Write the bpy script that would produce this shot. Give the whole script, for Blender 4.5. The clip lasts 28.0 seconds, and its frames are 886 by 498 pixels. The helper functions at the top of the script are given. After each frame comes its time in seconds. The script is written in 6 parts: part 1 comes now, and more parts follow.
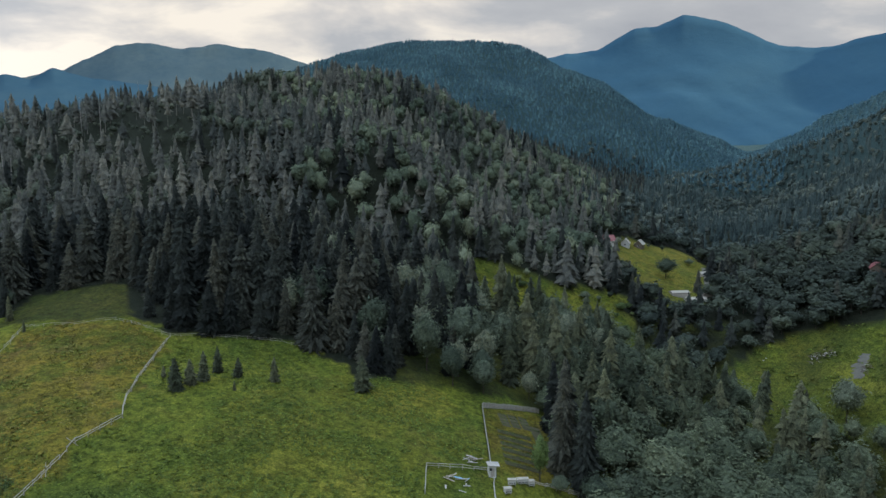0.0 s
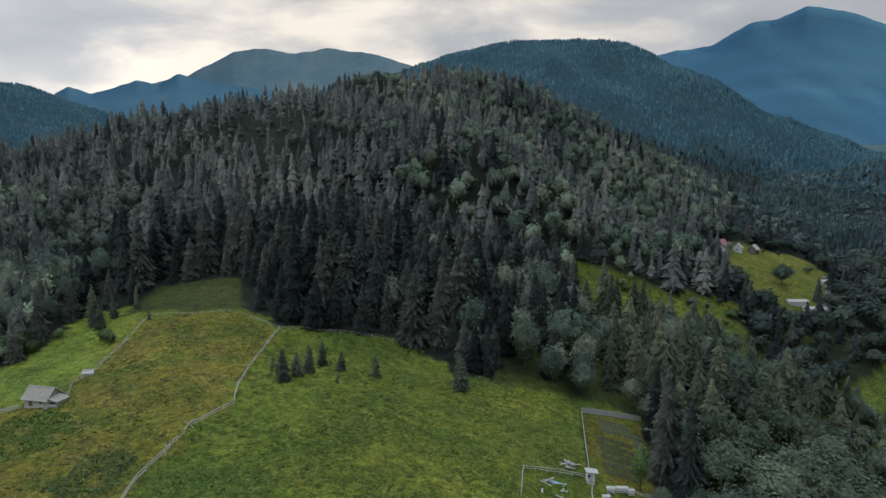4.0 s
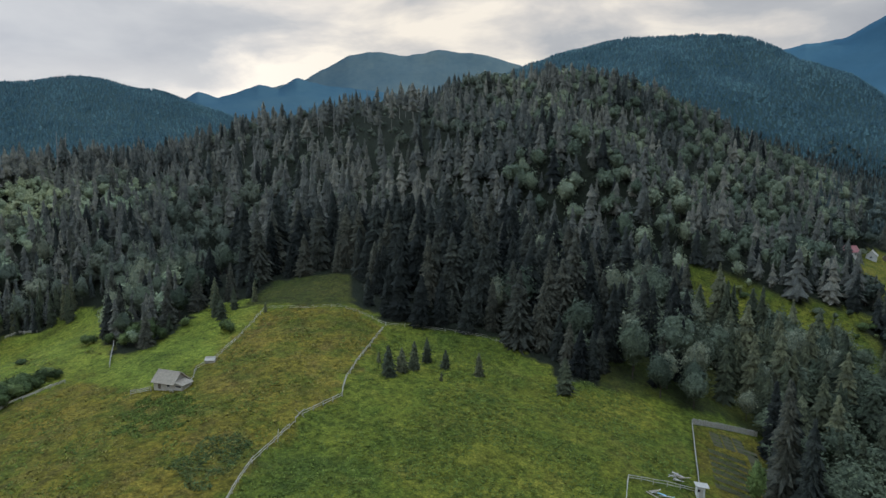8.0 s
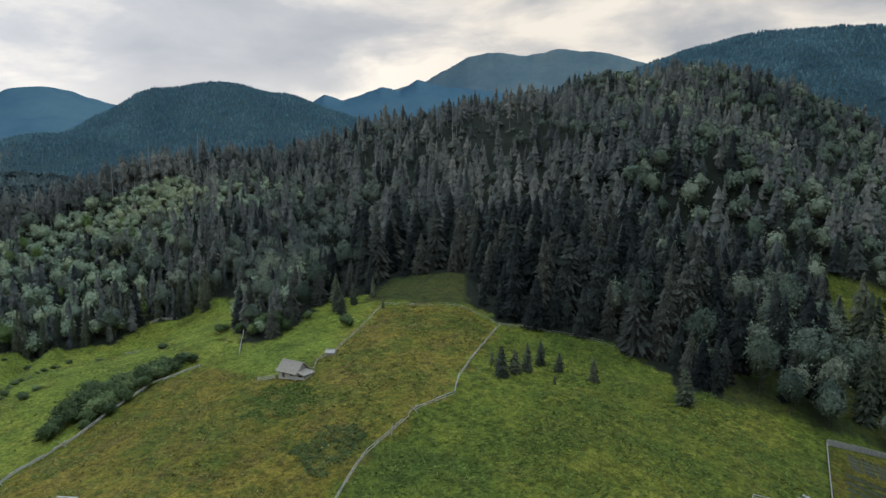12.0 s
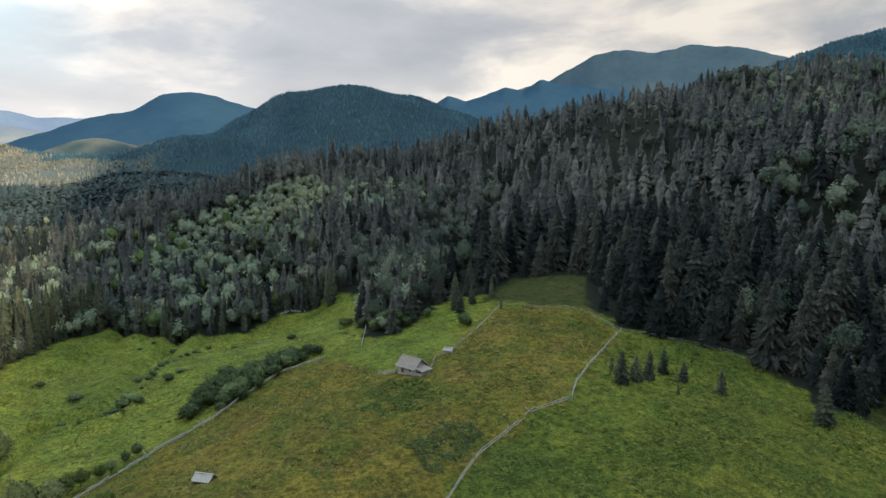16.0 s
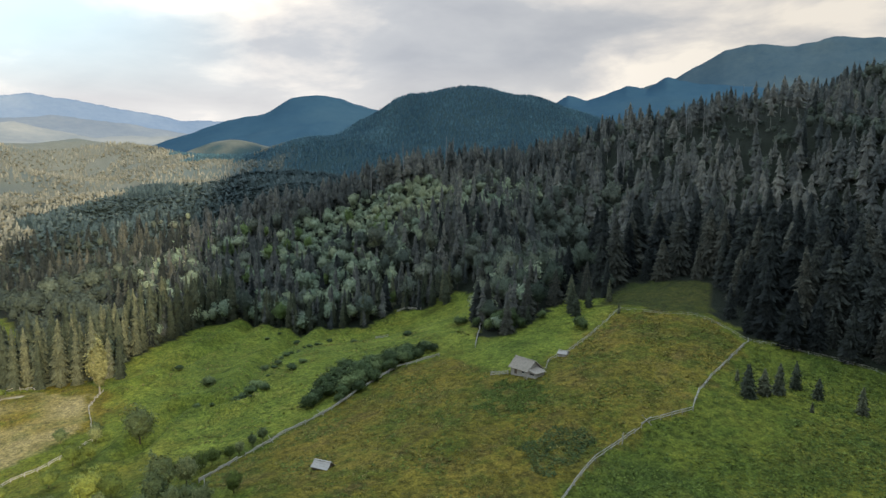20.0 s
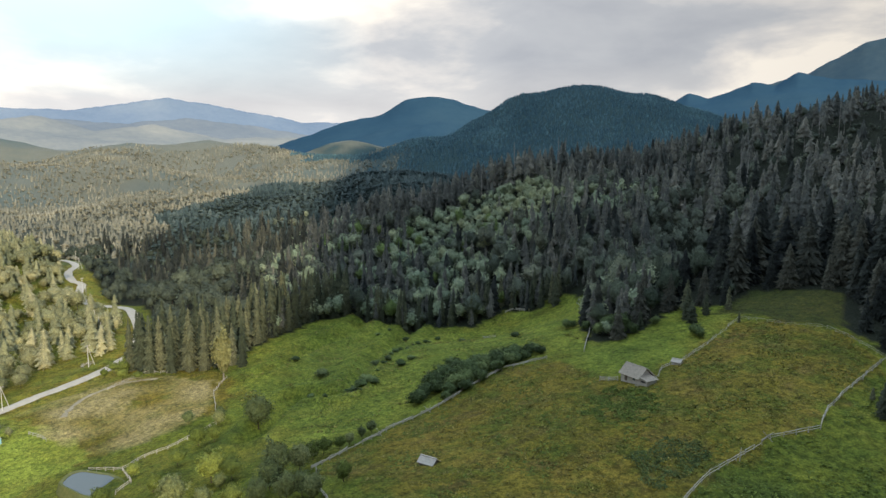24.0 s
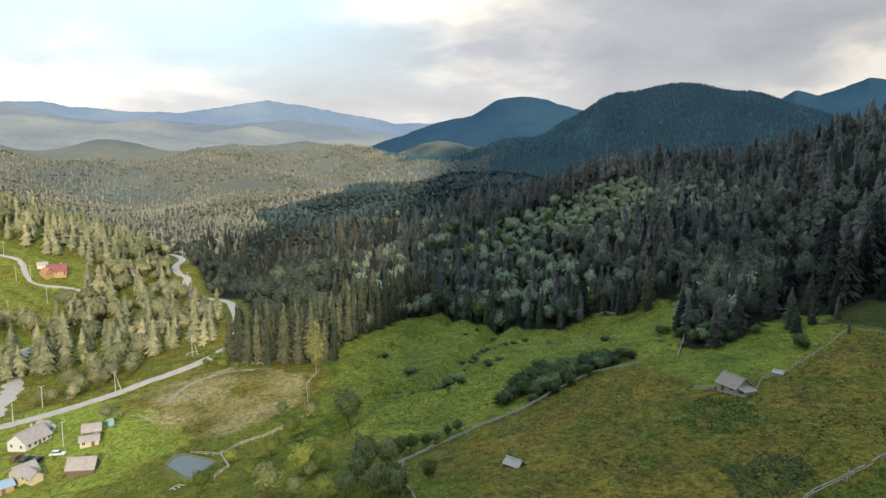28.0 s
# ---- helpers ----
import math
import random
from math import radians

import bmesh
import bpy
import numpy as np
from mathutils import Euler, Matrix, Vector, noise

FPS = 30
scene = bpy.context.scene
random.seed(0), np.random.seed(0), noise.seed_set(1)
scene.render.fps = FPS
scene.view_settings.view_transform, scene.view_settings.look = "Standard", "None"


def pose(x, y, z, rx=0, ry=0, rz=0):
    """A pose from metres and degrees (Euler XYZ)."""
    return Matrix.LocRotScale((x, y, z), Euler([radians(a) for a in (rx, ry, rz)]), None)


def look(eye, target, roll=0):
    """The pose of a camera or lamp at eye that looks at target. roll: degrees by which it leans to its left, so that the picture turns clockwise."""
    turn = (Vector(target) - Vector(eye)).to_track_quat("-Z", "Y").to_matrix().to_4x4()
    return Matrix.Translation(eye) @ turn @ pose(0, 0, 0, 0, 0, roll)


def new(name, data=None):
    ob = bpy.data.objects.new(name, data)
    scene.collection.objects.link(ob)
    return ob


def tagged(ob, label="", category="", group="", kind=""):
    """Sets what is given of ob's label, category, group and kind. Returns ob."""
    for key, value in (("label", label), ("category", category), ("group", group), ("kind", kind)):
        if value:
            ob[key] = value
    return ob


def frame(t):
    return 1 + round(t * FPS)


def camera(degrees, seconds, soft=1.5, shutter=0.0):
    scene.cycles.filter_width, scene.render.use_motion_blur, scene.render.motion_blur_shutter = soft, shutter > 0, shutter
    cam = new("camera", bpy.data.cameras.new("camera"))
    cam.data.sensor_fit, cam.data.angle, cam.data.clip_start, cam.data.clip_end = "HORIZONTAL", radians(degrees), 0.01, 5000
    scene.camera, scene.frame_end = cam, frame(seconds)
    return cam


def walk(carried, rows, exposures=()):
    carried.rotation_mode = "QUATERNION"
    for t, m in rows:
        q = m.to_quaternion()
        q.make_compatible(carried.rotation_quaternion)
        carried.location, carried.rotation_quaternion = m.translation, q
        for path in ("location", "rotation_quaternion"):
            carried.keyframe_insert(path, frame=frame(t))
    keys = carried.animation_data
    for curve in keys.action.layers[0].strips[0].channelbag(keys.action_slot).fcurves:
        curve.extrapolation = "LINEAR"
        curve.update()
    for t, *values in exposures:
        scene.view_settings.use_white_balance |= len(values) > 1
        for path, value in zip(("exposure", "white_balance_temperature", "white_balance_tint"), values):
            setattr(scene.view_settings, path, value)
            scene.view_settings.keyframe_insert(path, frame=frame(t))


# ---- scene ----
import functools

cam = camera(64.7, 28.0)
# the drone hangs still and turns to its left: seconds, heading
TURNS = [
    (0, 0), (1, 2.05), (2, 4.12), (3, 6.2), (3.5, 7.25), (5.5, 11.48),
    (6, 12.59), (7, 14.82), (8, 17.03), (9, 19.32), (10, 21.65), (11, 24.08),
    (12, 26.54), (12.5, 27.77), (14.5, 32.71), (15, 33.93), (16, 36.39), (17, 38.85),
    (18, 41.32), (19, 43.62), (20, 45.94), (21, 48.28), (21.5, 49.45), (23.5, 53.99),
    (24, 54.95), (25, 56.77), (26, 58.59), (27, 60.43), (28, 62.3),
]
EXPOSURE = [(0.0, 0.15), (11.0, 0.1), (20.0, 0.0), (28.0, -0.10)]
walk(cam, [(t, pose(0, 0, 100, 90 - 7.57, -0.2, yaw)) for t, yaw in TURNS], EXPOSURE)

# ---- world and sun ----
SUN_AZ, SUN_EL = 105.0, 20.0
world = bpy.data.worlds.new("sky")
scene.world = world
world.use_nodes = True
wt = world.node_tree
wt.nodes.clear()


def wmath(op, a, b=None, clamp=False):
    n = wt.nodes.new("ShaderNodeMath")
    n.operation, n.use_clamp = op, clamp
    for i, v in enumerate((a, b)):
        if v is None:
            continue
        if isinstance(v, (int, float)):
            n.inputs[i].default_value = v
        else:
            wt.links.new(v, n.inputs[i])
    return n.outputs[0]


def wmix(f, a, b):
    n = wt.nodes.new("ShaderNodeMix")
    n.data_type = "RGBA"
    for i, v in ((0, f), (6, a), (7, b)):
        if isinstance(v, (int, float)):
            n.inputs[i].default_value = v
        elif isinstance(v, tuple):
            n.inputs[i].default_value = (*v, 1)
        else:
            wt.links.new(v, n.inputs[i])
    return n.outputs[2]


def wramp(v, stops):
    n = wt.nodes.new("ShaderNodeValToRGB")
    while len(n.color_ramp.elements) < len(stops):
        n.color_ramp.elements.new(0.5)
    for e, (p, c) in zip(n.color_ramp.elements, stops):
        e.position, e.color = p, (*c, 1) if isinstance(c, tuple) else (c, c, c, 1)
    wt.links.new(v, n.inputs[0])
    return n.outputs[0]


sky = wt.nodes.new("ShaderNodeTexSky")
sky.sky_type, sky.sun_disc = "NISHITA", False
sky.sun_elevation, sky.sun_rotation = radians(SUN_EL), radians(SUN_AZ)
sky.altitude, sky.air_density, sky.dust_density = 700, 1.0, 1.5
co = wt.nodes.new("ShaderNodeTexCoord").outputs["Generated"]
sep = wt.nodes.new("ShaderNodeSeparateXYZ")
wt.links.new(co, sep.inputs[0])
up = wmath("MAXIMUM", sep.outputs[2], 0.0)
# a flat cloud deck seen in perspective
deck = wt.nodes.new("ShaderNodeVectorMath")
deck.operation = "SCALE"
wt.links.new(co, deck.inputs[0])
wt.links.new(wmath("DIVIDE", 1.0, wmath("ADD", up, 0.24)), deck.inputs[3])


def cloud_noise(scale, detail, rough, shift):
    m = wt.nodes.new("ShaderNodeMapping")
    m.inputs["Location"].default_value = shift
    m.inputs["Scale"].default_value = (scale, scale, 0)
    wt.links.new(deck.outputs[0], m.inputs[0])
    n = wt.nodes.new("ShaderNodeTexNoise")
    n.inputs["Scale"].default_value, n.inputs["Detail"].default_value, n.inputs["Roughness"].default_value = 1.0, detail, rough
    n.inputs["Distortion"].default_value = 0.25
    wt.links.new(m.outputs[0], n.inputs[0])
    return n.outputs[0]


big = cloud_noise(0.62, 3, 0.45, (3.1, 1.7, 0))
fine = cloud_noise(2.0, 8, 0.55, (0.4, 7.3, 0))
# clear air towards the west, over the valley mouth
west = wmath("MULTIPLY", wmath("SUBTRACT", wmath("MULTIPLY", sep.outputs[0], -1.0), 0.86), 9.0, True)
high = wmath("MULTIPLY", wmath("SUBTRACT", up, 0.07), 8.0, True)
cover = wmath("SUBTRACT", 1.0, wmath("MULTIPLY", west, high), True)
tone = wmath("ADD", wmath("MULTIPLY", big, 0.62), wmath("MULTIPLY", fine, 0.38))
shade = wramp(tone, [(0.41, (0.86, 0.80, 0.71)), (0.46, (0.62, 0.60, 0.58)), (0.51, (0.44, 0.455, 0.48)), (0.62, (0.34, 0.36, 0.40))])
band = wramp(sep.outputs[2], [(0.03, 1.0), (0.13, 0.0)])
clouds = wmix(wmath("MULTIPLY", band, 0.5), shade, (0.80, 0.75, 0.69))
# the cloud deck is thinner and brighter overhead
zenith = wramp(sep.outputs[2], [(0.26, 0.0), (0.7, 1.0)])
clouds = wmix(zenith, clouds, (1.05, 1.33, 1.72))
# unseen heavier cloud added low south and east, over the mountain, to dim light
ahead = wmath("ADD", wmath("MULTIPLY", sep.outputs[0], -0.53), wmath("MULTIPLY", sep.outputs[1], 0.85))
heavy = wmath("MULTIPLY", wmath("MULTIPLY", wmath("SUBTRACT", -0.1, ahead), 2.0, True), wramp(sep.outputs[2], [(0.35, 1.0), (0.75, 0.0)]))
clouds = wmix(wmath("MULTIPLY", heavy, 0.75), clouds, (0.16, 0.18, 0.21))
skyc = wt.nodes.new("ShaderNodeVectorMath")
skyc.operation = "SCALE"
skyc.inputs[3].default_value = 0.12
wt.links.new(sky.outputs[0], skyc.inputs[0])
clear = wmix(0.6, skyc.outputs[0], (0.74, 0.93, 0.92))
glow = wramp(wmath("MULTIPLY", sep.outputs[0], -1.0), [(0.35, 1.0), (1.0, 1.58)])
bg = wt.nodes.new("ShaderNodeBackground")
bg.inputs[1].default_value = 1.0
lit = wt.nodes.new("ShaderNodeMix")
lit.data_type, lit.blend_type = "RGBA", "MULTIPLY"
lit.inputs[0].default_value = 1.0
wt.links.new(wmix(cover, clear, clouds), lit.inputs[6])
wt.links.new(glow, lit.inputs[7])
wt.links.new(lit.outputs[2], bg.inputs[0])
wout = wt.nodes.new("ShaderNodeOutputWorld")
wt.links.new(bg.outputs[0], wout.inputs[0])

sun_data = bpy.data.lights.new("sun", "SUN")
sun_data.energy, sun_data.angle, sun_data.color = 5.0, radians(1.2), (1.0, 0.88, 0.68)
sun = new("sun", sun_data)
sun.matrix_world = look((300, -500, 400), (300 - math.sin(radians(SUN_AZ)) * 100, -500 - math.cos(radians(SUN_AZ)) * 100, 400 - 100 * math.tan(radians(SUN_EL))))

# ---- materials ----
class Mat:
    """A small builder of node materials."""

    def __init__(self, name, rough=0.9, spec=0.2, metal=0.0):
        self.m = bpy.data.materials.new(name)
        self.m.use_nodes = True
        self.t = self.m.node_tree
        self.b = self.t.nodes["Principled BSDF"]
        self.b.inputs["Roughness"].default_value = rough
        self.b.inputs["Specular IOR Level"].default_value = spec
        self.b.inputs["Metallic"].default_value = metal
        self.world = self.t.nodes.new("ShaderNodeNewGeometry").outputs["Position"]

    def put(self, sock, v):
        if isinstance(v, (int, float)):
            sock.default_value = v
        elif isinstance(v, tuple):
            sock.default_value = (*v, 1) if len(v) == 3 and sock.type == "RGBA" else v
        else:
            self.t.links.new(v, sock)

    def noise(self, size, detail=4, rough=0.55, vec=None, stretch=(1, 1, 1)):
        m = self.t.nodes.new("ShaderNodeMapping")
        m.inputs["Scale"].default_value = tuple(s / size for s in stretch)
        self.t.links.new(vec or self.world, m.inputs[0])
        n = self.t.nodes.new("ShaderNodeTexNoise")
        n.inputs["Scale"].default_value, n.inputs["Detail"].default_value, n.inputs["Roughness"].default_value = 1, detail, rough
        self.t.links.new(m.outputs[0], n.inputs[0])
        return n.outputs[0]

    def ramp(self, v, *stops):
        n = self.t.nodes.new("ShaderNodeValToRGB")
        while len(n.color_ramp.elements) < len(stops):
            n.color_ramp.elements.new(0.5)
        for e, (p, c) in zip(n.color_ramp.elements, stops):
            e.position, e.color = p, (*c, 1) if isinstance(c, tuple) else (c, c, c, 1)
        self.t.links.new(v, n.inputs[0])
        return n.outputs[0]

    def mix(self, f, a, b, how="MIX"):
        n = self.t.nodes.new("ShaderNodeMix")
        n.data_type, n.blend_type = "RGBA", how
        for i, v in ((0, f), (6, a), (7, b)):
            self.put(n.inputs[i], v)
        return n.outputs[2]

    def math(self, op, a, b=0.0, clamp=False):
        n = self.t.nodes.new("ShaderNodeMath")
        n.operation, n.use_clamp = op, clamp
        self.put(n.inputs[0], a)
        self.put(n.inputs[1], b)
        return n.outputs[0]

    def attr(self, name):
        n = self.t.nodes.new("ShaderNodeAttribute")
        n.attribute_name = name
        return n.outputs["Fac"]

    def chance(self):
        """A number of its own for every tree or object."""
        o = self.t.nodes.new("ShaderNodeObjectInfo").outputs["Random"]
        t = self.attr("tint")
        return self.mix(self.math("GREATER_THAN", t, 0.0), o, t)

    def island(self):
        return self.t.nodes.new("ShaderNodeNewGeometry").outputs["Random Per Island"]

    def bump(self, h, strength, dist):
        n = self.t.nodes.new("ShaderNodeBump")
        n.inputs["Strength"].default_value, n.inputs["Distance"].default_value = strength, dist
        self.t.links.new(h, n.inputs["Height"])
        self.t.links.new(n.outputs[0], self.b.inputs["Normal"])

    def done(self, colour):
        self.put(self.b.inputs["Base Color"], colour)
        return self.m


def foliage(name, dark, mid, light, vary=1.0):
    """Leaves: a tree's own tone, a slight tone for each clump, and fine leaf grain."""
    k = Mat(name, 0.8, 0.12)
    tree = k.ramp(k.chance(), (0.0, dark), (0.5, mid), (0.9, light), (1.0, tuple(v * 1.15 for v in light)))
    c = k.mix(0.55 * vary, tree, k.ramp(k.island(), (0.0, (0.62, 0.64, 0.68)), (0.5, (1.0, 1.0, 1.0)), (1.0, (1.38, 1.34, 1.25))), "MULTIPLY")
    grain = k.noise(0.55, 4, 0.7)
    c = k.mix(0.95 * vary, c, k.ramp(grain, (0.28, (0.35, 0.37, 0.40)), (0.5, (1.0, 1.0, 1.0)), (0.72, (1.75, 1.7, 1.55))), "MULTIPLY")
    c = k.mix(0.45 * vary, c, k.ramp(k.noise(2.6, 3), (0.3, (0.65, 0.67, 0.7)), (0.7, (1.35, 1.32, 1.25))), "MULTIPLY")
    k.bump(grain, 0.7 * vary, 0.45)
    return k.done(c)


SPRUCE = foliage("spruce_needles", (0.016, 0.019, 0.018), (0.038, 0.044, 0.037), (0.083, 0.083, 0.062))
GREY_SPRUCE = foliage("grey_spruce_needles", (0.055, 0.063, 0.056), (0.114, 0.115, 0.097), (0.167, 0.160, 0.127))
BROADLEAF = foliage("broad_leaves", (0.074, 0.095, 0.070), (0.116, 0.133, 0.099), (0.157, 0.168, 0.117))
YOUNGLEAF = foliage("young_leaves", (0.176, 0.229, 0.150), (0.268, 0.315, 0.201), (0.306, 0.326, 0.184))
STREAMLEAF = foliage("stream_wood_leaves", (0.049, 0.063, 0.040), (0.088, 0.108, 0.066), (0.140, 0.160, 0.095))
EDGELEAF = foliage("forest_edge_leaves", (0.057, 0.076, 0.053), (0.103, 0.125, 0.084), (0.168, 0.182, 0.122))
HILLLEAF = foliage("hill_wood_leaves", (0.076, 0.102, 0.071), (0.140, 0.170, 0.113), (0.237, 0.261, 0.167))
EASTLEAF = foliage("eastern_wood_leaves", (0.052, 0.073, 0.068), (0.105, 0.129, 0.112), (0.177, 0.197, 0.160))
LIGHTLEAF = foliage("light_leaves", (0.075, 0.100, 0.022), (0.119, 0.146, 0.033), (0.174, 0.200, 0.044))
ALDER = foliage("alder_leaves", (0.035, 0.046, 0.037), (0.054, 0.068, 0.052), (0.082, 0.098, 0.069))
PASTURELEAF = foliage("pasture_tree_leaves", (0.077, 0.101, 0.041), (0.120, 0.144, 0.057), (0.168, 0.184, 0.074))
# Willow tones brightened and warmed for the hazy valley sun.
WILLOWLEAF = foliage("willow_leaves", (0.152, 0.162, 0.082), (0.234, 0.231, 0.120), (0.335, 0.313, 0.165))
BUSHLEAF = foliage("bush_leaves", (0.048, 0.070, 0.028), (0.080, 0.112, 0.042), (0.125, 0.160, 0.060))
# Pale spruce copy with low sun and haze in its colour.
SUNHAZESPRUCE = foliage("sun_haze_spruce_needles", (0.156, 0.165, 0.088), (0.237, 0.236, 0.128), (0.314, 0.293, 0.164), 0.8)
# Lighter spruce copy with low sun put into its olive tone.
SUNSPRUCE = foliage("sunlit_olive_needles", (0.041, 0.051, 0.032), (0.071, 0.081, 0.048), (0.113, 0.117, 0.067))
# Spruce copy with shade and haze put into its blue-green tone.
SHADEWOOD = foliage("shade_tone_needles", (0.030, 0.046, 0.045), (0.052, 0.074, 0.070), (0.085, 0.108, 0.096), 0.5)
BIRCHLEAF = foliage("birch_leaves", (0.135, 0.138, 0.057), (0.188, 0.183, 0.075), (0.247, 0.232, 0.102))
# Far spruce copy with blue haze put into its colour.
HAZEWOOD = foliage("haze_blue_needles", (0.034, 0.076, 0.093), (0.053, 0.104, 0.121), (0.076, 0.138, 0.149), 0.8)
# Low sun and haze are part of these pale valley tones.
SUNHAZEWOOD = foliage("sun_haze_needles", (0.139, 0.140, 0.108), (0.194, 0.188, 0.139), (0.267, 0.249, 0.179), 0.4)


def bark_mat(name, a, b):
    k = Mat(name, 0.9, 0.1)
    return k.done(k.ramp(k.noise(0.25, 5, 0.6, stretch=(1, 1, 0.2)), (0.3, a), (0.7, b)))


BARK = bark_mat("spruce_bark", (0.043, 0.034, 0.026), (0.093, 0.074, 0.059))
PALEBARK = bark_mat("pale_bark", (0.155, 0.136, 0.112), (0.298, 0.273, 0.229))
DEADWOOD = bark_mat("bleached_deadwood", (0.211, 0.192, 0.167), (0.341, 0.316, 0.279))


def ground_mat():
    k = Mat("ground", 0.95, 0.1)
    patch = k.noise(22, 5, 0.6)
    tuft = k.noise(2.2, 5, 0.65)
    blade = k.noise(0.35, 3, 0.7)
    lush = k.ramp(patch, (0.30, (0.071, 0.099, 0.018)), (0.50, (0.128, 0.148, 0.021)), (0.70, (0.196, 0.197, 0.030)))
    dry = k.ramp(patch, (0.30, (0.103, 0.097, 0.015)), (0.50, (0.158, 0.128, 0.020)), (0.70, (0.219, 0.163, 0.030)))
    c = k.mix(k.attr("dry"), lush, dry)
    red = k.ramp(k.noise(9, 6, 0.72, stretch=(1.2, 0.8, 1)), (0.50, 0.0), (0.66, 1.0))
    c = k.mix(k.math("MULTIPLY", red, k.math("MULTIPLY", k.attr("dry"), 0.6)), c, (0.100, 0.067, 0.032))
    herbs = k.ramp(k.noise(7, 6, 0.72), (0.47, 0.0), (0.60, 1.0))
    c = k.mix(k.math("MULTIPLY", herbs, 0.6), c, (0.066, 0.102, 0.016))
    c = k.mix(k.math("MULTIPLY", k.ramp(k.noise(13, 5, 0.7, stretch=(1, 1.3, 1)), (0.56, 0.0), (0.68, 1.0)), 0.4), c, (0.180, 0.155, 0.038))
    c = k.mix(k.attr("mown"), c, k.mix(k.noise(3, 4), (0.172, 0.238, 0.032), (0.270, 0.312, 0.052)))
    c = k.mix(k.attr("bare"), c, k.mix(k.noise(7, 6, 0.7, stretch=(0.5, 1.2, 1)), (0.225, 0.180, 0.064), (0.400, 0.330, 0.165)))
    c = k.mix(0.9, c, k.ramp(tuft, (0.25, (0.30, 0.32, 0.30)), (0.5, (1.0, 1.0, 1.0)), (0.8, (1.55, 1.45, 1.35))), "MULTIPLY")
    c = k.mix(0.8, c, k.ramp(blade, (0.25, (0.30, 0.33, 0.32)), (0.5, (1.0, 1.0, 1.0)), (0.75, (1.9, 1.8, 1.7))), "MULTIPLY")
    clump = k.noise(0.95, 4, 0.7)
    c = k.mix(0.9, c, k.ramp(clump, (0.32, (0.42, 0.46, 0.44)), (0.5, (1.0, 1.0, 1.0)), (0.7, (1.5, 1.42, 1.3))), "MULTIPLY")
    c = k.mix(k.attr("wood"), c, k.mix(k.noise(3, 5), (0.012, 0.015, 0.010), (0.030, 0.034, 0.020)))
    # Distance haze and hill shade put into the ground as blue.
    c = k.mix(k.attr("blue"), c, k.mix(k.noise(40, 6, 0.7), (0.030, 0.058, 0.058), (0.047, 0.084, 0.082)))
    # Hill ground with hazy sun in its colour, then broad painted shade patches.
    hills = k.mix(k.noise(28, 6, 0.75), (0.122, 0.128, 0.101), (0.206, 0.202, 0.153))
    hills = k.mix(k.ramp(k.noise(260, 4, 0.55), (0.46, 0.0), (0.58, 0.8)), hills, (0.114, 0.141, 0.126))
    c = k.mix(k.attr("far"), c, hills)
    k.bump(k.math("ADD", k.math("MULTIPLY", tuft, 1.0), k.math("MULTIPLY", blade, 0.35)), 1.0, 1.2)
    return k.done(c)


GROUND = ground_mat()


def wood_mat(name, a, b, size=0.5):
    k = Mat(name, 0.85, 0.15)
    g = k.noise(size, 5, 0.65)
    c = k.ramp(g, (0.28, a), (0.72, b))
    c = k.mix(k.math("MULTIPLY", k.t.nodes.new("ShaderNodeObjectInfo").outputs["Random"], 0.4), c, tuple(v * 0.55 for v in a))
    return k.done(c)


WEATHERED = wood_mat("weathered_grey_wood", (0.346, 0.317, 0.274), (0.518, 0.482, 0.425))
PALEWOOD = wood_mat("pale_split_wood", (0.405, 0.363, 0.285), (0.487, 0.446, 0.363))

def at(az, d):
    """Plan place from a compass angle (degrees, clockwise from +y) and a distance."""
    a = radians(az)
    return d * math.sin(a), d * math.cos(a)


EYE_Z = 100.0
TERRACE = [(-262, 172), (-240, 146), (-222, 126), (-196, 106), (-178, 91), (-196, 82), (-188, 74), (-171, 58)]
# side gullies that cut the hill into spurs: compass angle, distance
SPUR_A = [(-15, 600), (-9, 540), (-3, 470), (5, 420)]
SPUR_B = [(-27, 520), (-22, 455), (-20, 400)]
SPUR_C = [(-38, 470), (-33, 400), (-30, 350)]
SPUR_D = [(-54, 400), (-50, 340), (-48, 290)]
UPPER_TERRACE = [(-280, 156), (-262, 136), (-254, 115), (-236, 95), (-230, 84)]


def roof(X, Y, nodes, left, right, w, bend=0.0):
    """A ridge: a line of (az, d, z) nodes whose two sides fall by the given slopes from a rounded crest."""
    pts = [(*at(a, d), z) for a, d, z in nodes]
    ds, zs = [], []
    for (ax, ay, az_), (bx, by, bz) in zip(pts, pts[1:]):
        ux, uy = bx - ax, by - ay
        s = np.clip(((X - ax) * ux + (Y - ay) * uy) / (ux * ux + uy * uy), 0, 1)
        px, py = X - (ax + s * ux), Y - (ay + s * uy)
        d = np.hypot(px, py)
        slope = np.where(ux * py - uy * px > 0, left, right)
        ds.append(d)
        zs.append(az_ + s * (bz - az_) - slope * (np.sqrt(d * d + w * w) - w) - bend * np.maximum(d - 70, 0) ** 2)
    near = np.minimum.reduce(ds)
    weight = [np.exp(-(d - near) / (0.35 * w)) for d in ds]
    out = sum(q * z for q, z in zip(weight, zs)) / sum(weight)
    return out


def waves(X, Y, size, seed):
    """Smooth rolling noise between about -1 and 1."""
    r = np.random.RandomState(seed)
    out = np.zeros(np.shape(X))
    for k in range(7):
        a = r.uniform(0, 6.283)
        f = 6.283 / size * r.uniform(0.6, 1.7)
        out = out + np.sin(f * (np.cos(a) * X + np.sin(a) * Y) + r.uniform(0, 6.283))
    return out / 3.2


